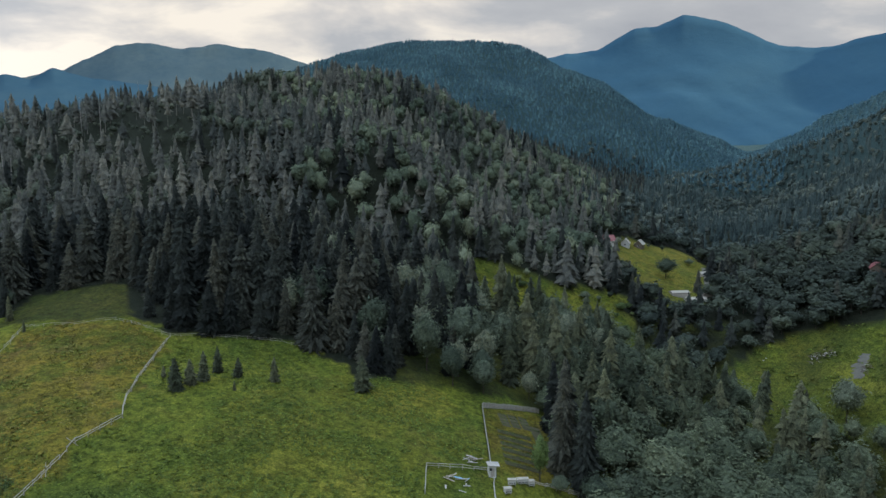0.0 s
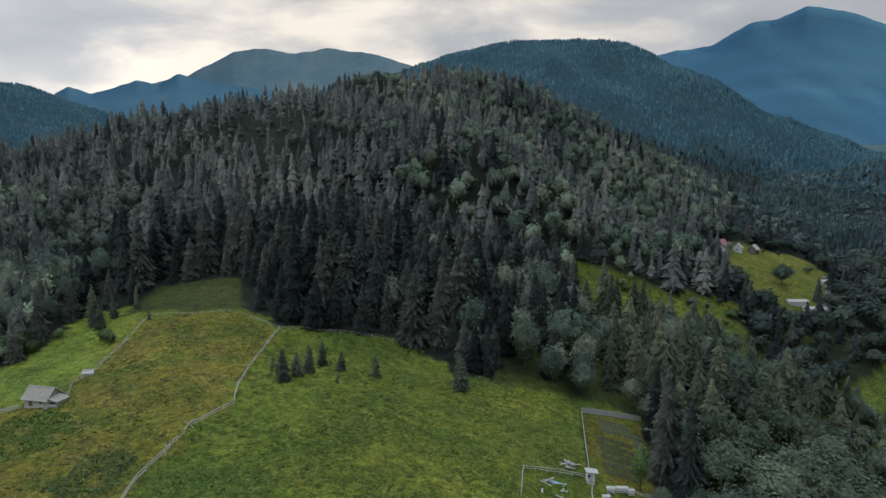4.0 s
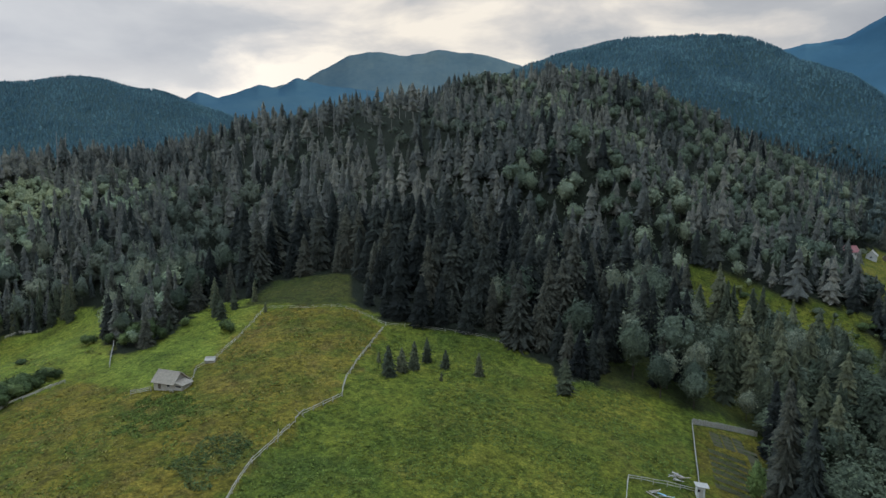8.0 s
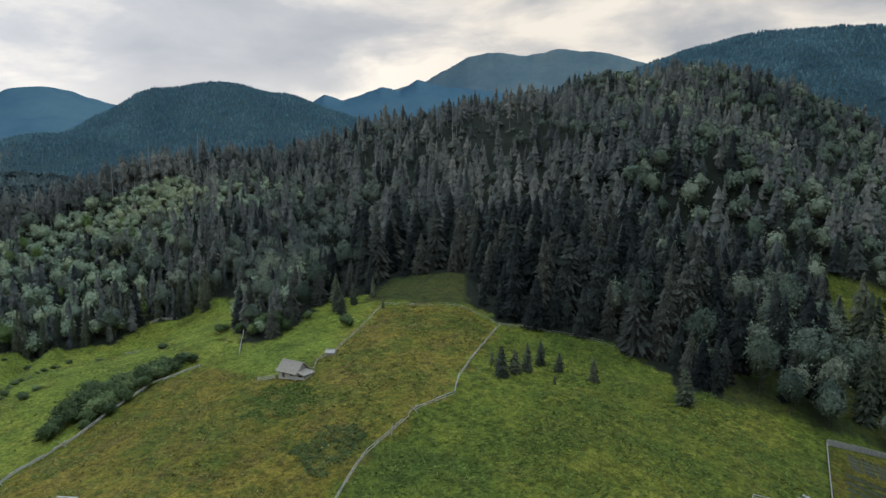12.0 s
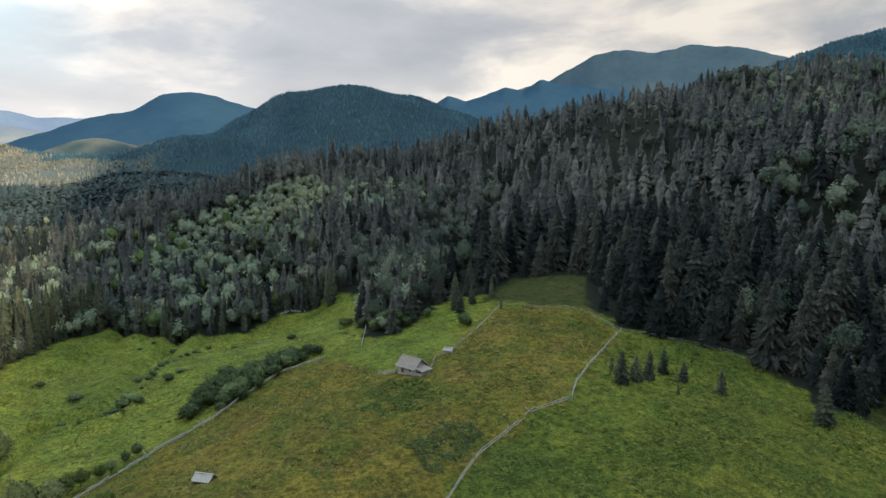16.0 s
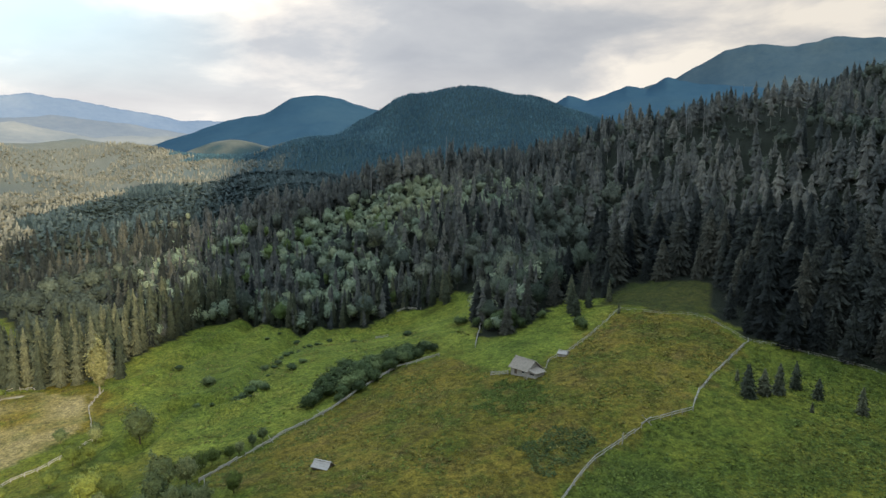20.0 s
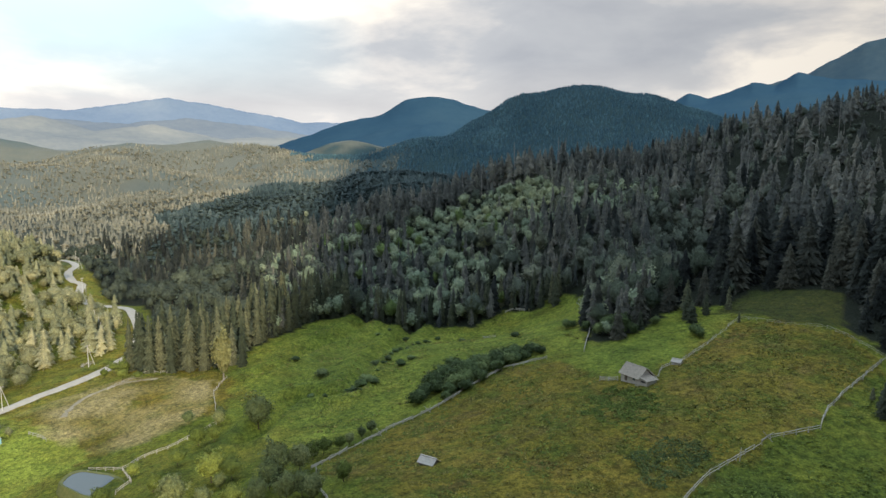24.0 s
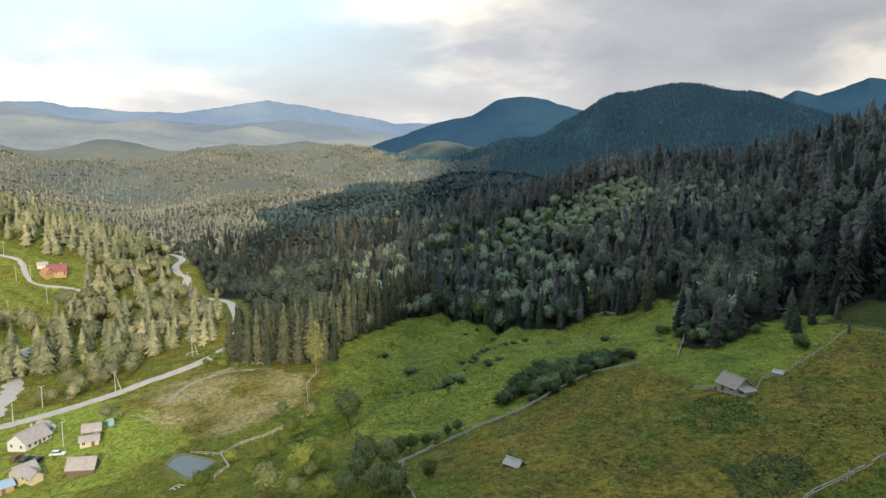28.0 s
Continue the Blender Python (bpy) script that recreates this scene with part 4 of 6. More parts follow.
def tree_meshes(name, crown, trunk_r, leaf, bark, limbs=0, top=0.92, seed=0):
    """Shared meshes of one tree kind, one metre high: tapered trunk with limbs, and crown."""
    r = random.Random(seed)
    bm = bmesh.new()
    stem_bm(bm, (0, 0, -0.04), (0, 0, top), trunk_r, trunk_r * 0.15)
    for k in range(limbs):
        a, h = r.uniform(0, 6.28), r.uniform(0.18, 0.6)
        L = r.uniform(0.12, 0.24)
        stem_bm(bm, (0, 0, h), (L * math.cos(a), L * math.sin(a), h + L * r.uniform(0.5, 1.1)), trunk_r * 0.45, trunk_r * 0.1, 4)
    tm = bpy.data.meshes.new("trunk")
    bm.to_mesh(tm)
    bm.free()
    tm.materials.append(bark)
    cm = mesh_of("crown", *crown)
    cm.polygons.foreach_set("use_smooth", np.ones(len(cm.polygons), bool))
    cm.materials.append(leaf)
    return tm, cm


def stem_bm(bm, a, b, ra, rb, sides=6):
    """A tapered round stem from a to b."""
    a, b = Vector(a), Vector(b)
    q = (b - a).to_track_quat("Z", "Y")
    rings = []
    for p, r in ((a, ra), (b, rb)):
        rings.append([bm.verts.new(p + q @ Vector((r * math.cos(6.2832 * i / sides), r * math.sin(6.2832 * i / sides), 0))) for i in range(sides)])
    for i in range(sides):
        bm.faces.new((rings[0][i], rings[0][(i + 1) % sides], rings[1][(i + 1) % sides], rings[1][i]))
    bm.faces.new(rings[0][::-1])
    bm.faces.new(rings[1])


def plant(name, kind, x, y, h, w=1.0, label="", category="tree", group="", turn=0.0, sink=0.0):
    """One tree: an empty at its foot with trunk and crown."""
    tm, cm = kind
    e = new(name)
    e.matrix_basis = Matrix.Translation((x, y, float(height(x, y)) - sink)) @ pose(0, 0, 0, 0, 0, turn) @ Matrix.Diagonal((h * w, h * w, h, 1))
    part("trunk", tm, None, e)
    part("crown", cm, None, e)
    return tagged(e, label, category, group)


SPRUCE_KINDS = [tree_meshes("spruce", spruce_arrays(60 + i, 32, 11, f, 0.02, g, 1.7), 0.012, SPRUCE, BARK, seed=i) for i, (f, g) in enumerate(((0.32, 0.3), (0.27, 0.4), (0.36, 0.35), (0.29, 0.45), (0.34, 0.3)))]
BROAD_KINDS = [tree_meshes("broad", broad_arrays(80 + i, n, 1150, w, b, 0.024, 2, 0.82), 0.016, EDGELEAF, BARK, 6, 0.6, i) for i, (n, w, b) in enumerate(((15, 0.74, 0.05), (12, 0.66, 0.04), (18, 0.88, 0.06)))]
LIGHT_KINDS = [tree_meshes("light", broad_arrays(90 + i, n, 950, w, b, 0.028, 2, 0.82), 0.018, LIGHTLEAF, BARK, 6, 0.6, i) for i, (n, w, b) in enumerate(((12, 0.9, 0.12), (10, 0.8, 0.08), (14, 1.0, 0.15)))]
POPLAR_KIND = tree_meshes("poplar", broad_arrays(97, 8, 1000, 0.42, 0.05, 0.026, 2, 0.82), 0.014, LIME, BARK, 4, 0.8, 3)
BIRCH_KIND = tree_meshes("birch", broad_arrays(98, 9, 1100, 0.40, 0.02, 0.024, 2, 0.82), 0.016, BIRCHLEAF, PALEBARK, 6, 0.85, 4)

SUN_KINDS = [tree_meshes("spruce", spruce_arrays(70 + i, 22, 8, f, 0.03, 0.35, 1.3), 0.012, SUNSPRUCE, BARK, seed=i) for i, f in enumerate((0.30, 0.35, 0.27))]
WILLOW_KINDS = [tree_meshes("willow", broad_arrays(75 + i, n, 950, w, 0.03, 0.028, 2, 0.82), 0.016, WILLOWLEAF, BARK, 5, 0.6, i) for i, (n, w) in enumerate(((10, 0.95), (12, 0.8), (9, 1.1)))]

PASTURE_KINDS = [tree_meshes("pasture", broad_arrays(85 + i, n, 950, w, 0.04, 0.028, 2, 0.82), 0.016, PASTURELEAF, BARK, 6, 0.6, i) for i, (n, w) in enumerate(((12, 0.8), (10, 0.7), (14, 0.9)))]

SHRUB_KINDS = [tree_meshes("shrub", broad_arrays(88 + i, 5, 260, w, 0.0, 0.05, 1, 0.82), 0.02, leaf, BARK, 3, 0.5, i) for i, (w, leaf) in enumerate(((1.1, BUSHLEAF), (1.4, BUSHLEAF), (1.2, PASTURELEAF), (1.3, BUSHLEAF)))]

SCRUB_KINDS = [tree_meshes("scrub", broad_arrays(48 + i, 9, 700, w, 0.0, 0.034, 2, 0.84), 0.018, BUSHLEAF, BARK, 4, 0.5, i) for i, w in enumerate((0.95, 1.15, 0.85))]

rng = random.Random(4)
for x, y, h, w, k in NEAR["spruce"]:
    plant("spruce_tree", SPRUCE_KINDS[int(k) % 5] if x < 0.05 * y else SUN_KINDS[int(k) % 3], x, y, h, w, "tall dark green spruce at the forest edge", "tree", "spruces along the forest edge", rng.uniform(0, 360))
for x, y, h, w, k in [*NEAR["broad"], *NEAR["grove"]]:
    plant("broadleaf_tree", BROAD_KINDS[int(k) % 3], x, y, h, w, "grey-green broad-leaved tree at the forest edge", "tree", "broad-leaved trees along the forest edge", rng.uniform(0, 360))

def pick(kinds, k):
    return kinds[k % len(kinds)]


# young spruces standing in the green meadow
for k, (x, y, h) in enumerate([(-57.9, 146.9, 8.2), (-56.1, 150.6, 6.5), (-54.1, 153.7, 7.6), (-52.8, 159.4, 7.0), (-47.6, 158.1, 5.2), (-39.3, 158.4, 6.4),
                               (-46.3, 150.4, 2.4), (-19.1, 160.9, 9.5), (-63.2, 153.5, 3.0), (-59.2, 149.2, 7.0), (-120, 172, 7.5), (-131, 163, 6.5)]):
    plant("young_spruce", pick(SUN_KINDS, k), x, y, h * 0.92, 1.7, "small bushy dark green spruce standing in the meadow", "tree", "young spruces in the meadow", 47 * k)

# tall trees beside the garden
plant("poplar_tree", POPLAR_KIND, 20.6, 139.5, 11.0, 1.0, "slender light green poplar beside the garden", "tree")
for k, (x, y, h) in enumerate([(26.5, 146, 27), (28, 152, 25), (30.5, 142, 23), (29, 160, 22), (27.5, 167, 19)]):
    plant("garden_spruce", pick(SPRUCE_KINDS, k + 1), x, y, h, 1.0, "tall dark spruce towering behind the garden", "tree", "spruces behind the garden", 31 * k)
for k, (x, y, h) in enumerate([(31.5, 136, 9), (33, 131, 8), (24.5, 137, 5), (36, 128, 10), (37.5, 138, 11)]):
    plant("garden_shrub_tree", pick(BROAD_KINDS, k), x, y, h, 1.1, "grey-green willow beside the garden", "tree", "willows beside the garden", 53 * k)

# shrubs scattered over the eastern slopes
rs = random.Random(12)
for k in range(90):
    x, y = rs.uniform(18, 95), rs.uniform(245, 345)
    if open_ground(np.array([x]), np.array([y]))[0]:
        continue
    plant("slope_shrub", pick(SHRUB_KINDS, k) if k % 3 else pick(SUN_KINDS, k), x, y, rs.uniform(2, 5.5), 1.25, "grey-green shrub on the rough eastern slope", "bush", "shrubs on the eastern slope", 37 * k)

# trees on the eastern meadows
plant("round_tree", BROAD_KINDS[2], 161.0, 267.0, 20, 0.95, "large round dark broad-leaved tree alone on the meadow", "tree")
plant("small_conifer", SPRUCE_KINDS[2], 153.0, 283.0, 6.5, 1.5, "small dark conifer on the eastern meadow", "tree")
plant("field_tree", BROAD_KINDS[0], 128.5, 397.0, 13, 1.5, "broad dark tree in the middle of the hay meadow", "tree")
plant("field_conifer", SPRUCE_KINDS[0], 141.0, 380.0, 13, 1.3, "dark pointed spruce beside the sheds", "tree")
for k, (x, y) in enumerate([(45.5, 321), (59, 331.6), (71, 341.8), (78.4, 344), (85, 349), (110, 436), (134, 452), (144, 455), (157, 440)]):
    plant("meadow_bush", pick(BROAD_KINDS, k), x, y, 3.2 + k % 3, 1.5, "low dark round bush in the hay meadow", "bush", "bushes in the hay meadow", 41 * k)

# scrub below the western fence
for k, (x, y, h) in enumerate([(-146.4, 106.7, 6.2), (-149.8, 113.9, 6.8), (-148.9, 118.0, 5.0), (-149.3, 124.2, 5.8), (-149.5, 129.2, 5.2), (-147.5, 134.0, 4.4), (-150.4, 99.5, 5.0),
                               (-160.0, 116.2, 5.2), (-152.8, 104.8, 6.6), (-155, 110, 6.4), (-154, 120, 5.4), (-153, 127, 4.8), (-151.5, 121.5, 5.6), (-147.0, 126.5, 4.4), (-151.0, 132.5, 4.4), (-144.5, 136.0, 3.4), (-147.5, 111.0, 5.2), (-151.5, 109.0, 5.8), (-145, 104, 4.4), (-143, 108, 3.8), (-144.5, 114, 4.6), (-146, 121, 4.6), (-146.5, 128, 4.0), (-145.5, 131, 3.6), (-155, 115, 6.0), (-148, 96, 4.8),
                               (-150, 103, 5.0), (-153, 113, 5.4), (-151, 125, 5.0), (-152.5, 130, 4.2), (-148.5, 137, 3.6), (-156.5, 105, 4.2), (-142.5, 101, 3.2)]):
    plant("scrub_bush", pick(SCRUB_KINDS, k), x, y, h * 1.15, 1.15, "dense dark green bush beside the pasture fence", "bush", "bushes beside the pasture fence", 67 * k, 0.2 * h)

# young growth along the forest edge above the hut
for k, (x, y, h) in enumerate([(-140, 155, 5.5), (-136.5, 155.5, 7.5), (-133, 156, 6.5), (-130.5, 159, 5), (-129.6, 168, 3.6), (-134.5, 158, 9), (-138, 158, 8), (-155.5, 157.5, 4.2), (-153.8, 158.6, 3.4), (-110.6, 162.3, 4.4), (-114.5, 165, 3.8), (-112.6, 163.6, 4.6), (-147, 157, 4.5)]):
    plant("edge_bush", pick(SCRUB_KINDS, k), x, y, h, 0.95, "leafy grey-green bush at the forest edge above the hut", "bush", "bushes above the hut", 61 * k, 0.12 * h)
for k, (x, y, h) in enumerate([(-123.6, 174.5, 9.5), (-120.6, 179.3, 7.0), (-107.8, 175.9, 3.2), (-126, 178, 8), (-128, 180.5, 10), (-117, 185, 7)]):
    plant("young_spruce", pick(SUN_KINDS, k), x, y, h, 1.2, "small green spruce at the forest edge", "tree", "young spruces above the hut", 47 * k)

# old orchard and pasture trees
for k, (x, y, h) in enumerate([(-183.3, 49.2, 5.8), (-180.6, 52.6, 4.6), (-171.0, 40.6, 4.5), (-146.8, 41.7, 7.3), (-156.9, 31.9, 4.5), (-125.6, 39.4, 4.5), (-176.7, 31.5, 3.8), (-134.2, 60.0, 4.2),
                               (-135.2, 63.0, 4.0), (-135.1, 66.9, 3.2), (-114.2, 57.2, 4.0), (-143, 45, 5.0), (-161.6, 22.1, 5.0), (-166, 47, 3.4)]):
    plant("orchard_tree", pick(LIGHT_KINDS, k), x, y, h * 1.3, 1.0, "light yellow-green fruit tree in the old orchard", "tree", "orchard trees", 59 * k, 0.15 * h)
for k, (x, y, h) in enumerate([(-182.0, 65.3, 10.1), (-130.7, 50.3, 8.4), (-130.7, 55.4, 5.5), (-139.0, 31.8, 7.5), (-139.6, 41.4, 3.6), (-132.9, 36.0, 3.9), (-136.1, 69.8, 3.0), (-138.4, 74.2, 2.8), (-139.7, 77.5, 3.0),
                               (-194.5, 58.1, 4.5), (-199, 60, 4.2), (-204, 52, 4.0), (-116.6, 46.7, 6.0), (-111.5, 49.8, 5.6), (-116.0, 49.5, 5.0), (-126, 47, 6.5), (-187, 66, 5.0), (-122, 43, 5.0)]):
    plant("pasture_tree", pick(PASTURE_KINDS, k), x, y, h * 1.3, 1.0, "round grey-green tree at the pasture edge", "tree", "pasture trees", 43 * k, 0.12 * h)
for k, (x, y, h) in enumerate([(-229.4, 96.6, 2.5), (-205.8, 95.8, 4.0), (-178.6, 93.0, 3.8), (-175.9, 94.4, 4.2), (-177.1, 97.0, 3.2), (-193.5, 109.1, 2.8), (-182.4, 112.1, 2.9), (-181, 95.5, 2.8), (-240, 150, 2.6), (-215, 160, 2.4), (-172, 150, 2.4),
                               (-172, 97, 2.6), (-186, 118, 2.2)]):
    plant("pasture_bush", pick(SHRUB_KINDS, k + 1), x, y, h, 1.5, "low bush in the steep pasture", "bush", "pasture bushes", 71 * k, 0.18 * h)
# shrubs on the banks of the two grassy ditches
bank_rng = random.Random(12)
for line in ([(-195, 81.5), (-180, 82), (-168.5, 93.5), (-181, 103), (-196, 115.5), (-206, 126)], [(-206, 126), (-227, 148), (-231, 159), (-226, 164)], [(-249, 140), (-250, 150)]):
    for (ax, ay), (bx, by) in zip(line, line[1:]):
        n = max(1, round(math.hypot(bx - ax, by - ay) / 6.5))
        for i in range(n):
            u = (i + bank_rng.uniform(0.1, 0.9)) / n
            plant("bank_shrub", pick(SHRUB_KINDS, i), ax + (bx - ax) * u + bank_rng.uniform(-0.8, 0.8), ay + (by - ay) * u + bank_rng.uniform(-0.8, 0.8),
                  bank_rng.uniform(0.9, 2.2), 1.6, "low spreading shrub on a grassy ditch bank", "bush", "shrubs on the ditch banks", bank_rng.uniform(0, 360), 0.35)
plant("birch_tree", BIRCH_KIND, -235.0, 72.5, 21.0, 1.0, "tall leaning birch with pale trunk above the valley", "tree", turn=20, sink=1.2)
for k, (x, y, h) in enumerate([(-262, 62, 16), (-266, 68, 20), (-271, 60, 19), (-276, 66, 21), (-254, 82, 15), (-283, 72, 19), (-269, 75, 21), (-279, 60, 17), (-262, 74, 18), (-288, 66, 16), (-258, 78, 21), (-265, 63, 23), (-274, 70, 24), (-270, 66, 18), (-282, 64, 22), (-256, 72, 17), (-260, 68, 22), (-286, 78, 21), (-276, 78, 22), (-264, 82, 20), (-249, 84, 16), (-279, 51, 19), (-274, 54, 21), (-269, 56, 20), (-284, 55, 20), (-289, 58, 18)]):
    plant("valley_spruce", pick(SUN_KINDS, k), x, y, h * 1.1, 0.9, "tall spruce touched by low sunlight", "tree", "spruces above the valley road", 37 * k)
# tall spruces closing the pasture on its upper side
edge_rng = random.Random(23)
for line, rows_deep, tall in (([(-259, 76), (-264, 89), (-272, 105), (-283, 127), (-280, 147)], 4, (16, 23)), ([(-280, 147), (-256, 155), (-244, 171), (-233, 180), (-231, 195), (-208, 200)], 2, (10, 16))):
    for (ax, ay), (bx, by) in zip(line, line[1:]):
        step = math.hypot(bx - ax, by - ay)
        ox, oy = (ay - by) / step, (bx - ax) / step
        if ox * (ax + 200) + oy * (ay - 110) < 0:
            ox, oy = -ox, -oy
        for i in range(round(step / 4.2)):
            for j in range(rows_deep):
                u, out = (i + edge_rng.uniform(0, 1)) * 4.2, 1.0 + 5.0 * j + edge_rng.uniform(0, 3.5)
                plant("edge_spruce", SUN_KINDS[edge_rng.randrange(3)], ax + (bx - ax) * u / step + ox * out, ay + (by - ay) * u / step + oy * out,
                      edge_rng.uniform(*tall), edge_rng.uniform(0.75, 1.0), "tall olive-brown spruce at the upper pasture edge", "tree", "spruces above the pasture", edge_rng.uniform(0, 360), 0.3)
for k, (x, y, h) in enumerate([(-268, 46, 5), (-276, 48, 6), (-284, 46, 5), (-288, 52, 6), (-281, 42, 4), (-262, 50, 4)]):
    plant("roadside_bush", pick(LIGHT_KINDS, k), x, y, h, 1.2, "sunlit light green bush beside the road", "bush", "bushes beside the road", 29 * k)
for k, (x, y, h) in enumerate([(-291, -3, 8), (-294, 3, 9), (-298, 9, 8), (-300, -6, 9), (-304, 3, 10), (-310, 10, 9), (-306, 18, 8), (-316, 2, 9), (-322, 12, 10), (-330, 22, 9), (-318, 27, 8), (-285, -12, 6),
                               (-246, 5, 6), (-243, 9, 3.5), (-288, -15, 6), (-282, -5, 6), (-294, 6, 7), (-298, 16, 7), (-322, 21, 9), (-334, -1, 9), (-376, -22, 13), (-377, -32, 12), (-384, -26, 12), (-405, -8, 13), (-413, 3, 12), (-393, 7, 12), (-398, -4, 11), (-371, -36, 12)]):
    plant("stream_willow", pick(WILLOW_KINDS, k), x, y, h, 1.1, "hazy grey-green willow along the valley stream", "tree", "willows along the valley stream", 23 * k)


def snag(x, y, h, r, twigs, seed, label):
    """A dead standing trunk with broken branches."""
    e = new("dead_tree")
    e.matrix_basis = Matrix.Translation((x, y, float(height(x, y))))
    rr = random.Random(seed)
    bm = bmesh.new()
    lean = rr.uniform(-0.03, 0.03) * h
    stem_bm(bm, (0, 0, -1), (lean, 0, h * 0.6), r, r * 0.7)
    stem_bm(bm, (lean, 0, h * 0.6), (lean * 2, 0.2, h), r * 0.7, r * 0.25)
    part("trunk", bm, DEADWOOD, e)
    for k in range(twigs):
        a, z = rr.uniform(0, 6.28), h * rr.uniform(0.45, 0.97)
        L = rr.uniform(0.9, 2.6) * (1.15 - z / h)
        bm = bmesh.new()
        stem_bm(bm, (lean * z / h, 0, z), (L * math.cos(a), L * math.sin(a), z + L * rr.uniform(-0.3, 0.3)), 0.09, 0.03, 4)
        part("branch", bm, DEADWOOD, e)
    return tagged(e, label, "dead tree", "dead trees in the forest")


for k, (x, y, h, r, n) in enumerate([(-150, 357, 25, 0.30, 14), (-238.0, 381.3, 21, 0.35, 3), (-235.5, 383.2, 19, 0.30, 2), (-333, 288, 26, 0.42, 12), (-331, 299, 9, 0.45, 0), (-329, 321, 26, 0.40, 6),
                                     (-325, 323, 25, 0.36, 5), (-213.4, 500.6, 24, 0.30, 4), (-239.6, 470.4, 25, 0.28, 4), (-227.3, 470.8, 23, 0.28, 3), (-300, 330, 22, 0.3, 5), (-352, 262, 19, 0.3, 6),
                                     (-366, 240, 20, 0.28, 4), (-340, 268, 21, 0.26, 4)]):
    snag(x, y, h, r, n, k, "bleached bare dead trunk standing among the spruces")

# ---- shared unit meshes ----
def box_mesh(name, mat, bevel=0.03):
    bm = bmesh.new()
    bmesh.ops.create_cube(bm, size=1.0)
    bmesh.ops.bevel(bm, geom=bm.edges[:], offset=bevel, segments=1, affect="EDGES")
    me = bpy.data.meshes.new(name)
    bm.to_mesh(me)
    bm.free()
    me.materials.append(mat)
    return me


def log_mesh(name, mat, taper=0.75, sides=6):
    bm = bmesh.new()
    stem_bm(bm, (0, 0, 0), (0, 0, 1), 1.0, taper, sides)
    me = bpy.data.meshes.new(name)
    bm.to_mesh(me)
    bm.free()
    me.materials.append(mat)
    return me


BOXES = {}


def block(name, mat, parent, size, place, label="", turn=0.0, tilt=(0, 0)):
    """A box part of the given size about a place, with slightly worn edges."""
    me = BOXES.setdefault((name, mat.name), None) or box_mesh(name, mat)
    BOXES[(name, mat.name)] = me
    return part(name, me, None, parent, label, Matrix.Translation(place) @ pose(0, 0, 0, tilt[0], tilt[1], turn) @ Matrix.Diagonal((*size, 1)))


POST = log_mesh("post", WEATHERED, 0.8)
RAIL = log_mesh("rail", WEATHERED, 0.7)
PALE_RAIL = log_mesh("pale_rail", PALEWOOD, 0.7)


def along(a, b, r):
    """The pose that lays a unit log from a to b."""
    a, b = Vector(a), Vector(b)
    return Matrix.Translation(a) @ (b - a).to_track_quat("Z", "Y").to_matrix().to_4x4() @ Matrix.Diagonal((r, r, (b - a).length, 1))


def rail_fence(line, label, step=2.8, high=1.05, rails=(0.35, 0.65, 0.95), pale=0.3, seed=1, props=(), thick=1.0):
    """A weathered rail fence: posts with split rails between them, following the ground."""
    rr = random.Random(seed)
    x0, y0 = line[0]
    e = new("rail_fence")
    e.matrix_basis = Matrix.Translation((x0, y0, float(height(x0, y0))))
    o = Vector((x0, y0, float(height(x0, y0))))
    spots = []
    for (ax, ay), (bx, by) in zip(line, line[1:]):
        n = max(1, round(math.hypot(bx - ax, by - ay) / step))
        spots += [(ax + (bx - ax) * i / n, ay + (by - ay) * i / n) for i in range(n)]
    spots.append(line[-1])
    feet = []
    for x, y in spots:
        x, y = x + rr.uniform(-0.15, 0.15), y + rr.uniform(-0.15, 0.15)
        z = float(height(x, y))
        p = Vector((x, y, z)) - o
        lean = Vector((rr.uniform(-0.1, 0.1), rr.uniform(-0.1, 0.1), high * rr.uniform(0.95, 1.15)))
        part("post", POST, None, e, m=along(p - Vector((0, 0, 0.3)), p + lean, 0.085 * thick))
        feet.append((p, lean))
    for (p, lp), (q, lq) in zip(feet, feet[1:]):
        for h in rails:
            if rr.random() < 0.06:
                continue
            a = p + lp * h / high + Vector((0, 0, rr.uniform(-0.07, 0.07)))
            b = q + lq * h / high + Vector((0, 0, rr.uniform(-0.07, 0.07)))
            part("rail", PALE_RAIL if rr.random() < pale else RAIL, None, e, m=along(a, b + (b - a) * 0.05, 0.085 * thick))
    for x, y, a in props:
        z = float(height(x, y))
        p = Vector((x, y, z)) - o
        d = Vector((math.cos(a), math.sin(a), 0)) * 1.1
        part("crossed_pole", PALE_RAIL, None, e, m=along(p - d * 0.8, p + d * 0.8 + Vector((0, 0, 1.9)), 0.08))
        part("crossed_pole", PALE_RAIL, None, e, m=along(p + d * 0.8, p - d * 0.8 + Vector((0, 0, 1.9)), 0.08))
    return tagged(e, label, "fence")


rail_fence(FENCE_MID, "weathered grey rail fence dividing the two meadows", props=[(-67, 121, 0.6), (-66.8, 112, 2.0)], seed=1, pale=1.0, thick=1.0, rails=(0.45, 0.9))
rail_fence(FENCE_TOP, "old dark rail fence along the forest edge", seed=2, pale=0.0, rails=(0.4, 0.8), thick=0.42, high=0.9)
rail_fence(FENCE_HUT, "grey rail fence running uphill behind the hut", seed=3, thick=0.62, rails=(0.45, 0.9))
rail_fence(FENCE_WEST, "long pale rail fence above the steep pasture", seed=4, pale=1.0, props=[(-139, 93, 0.9), (-135, 77, 0.4)], thick=1.1, rails=(0.45, 0.68, 0.9))
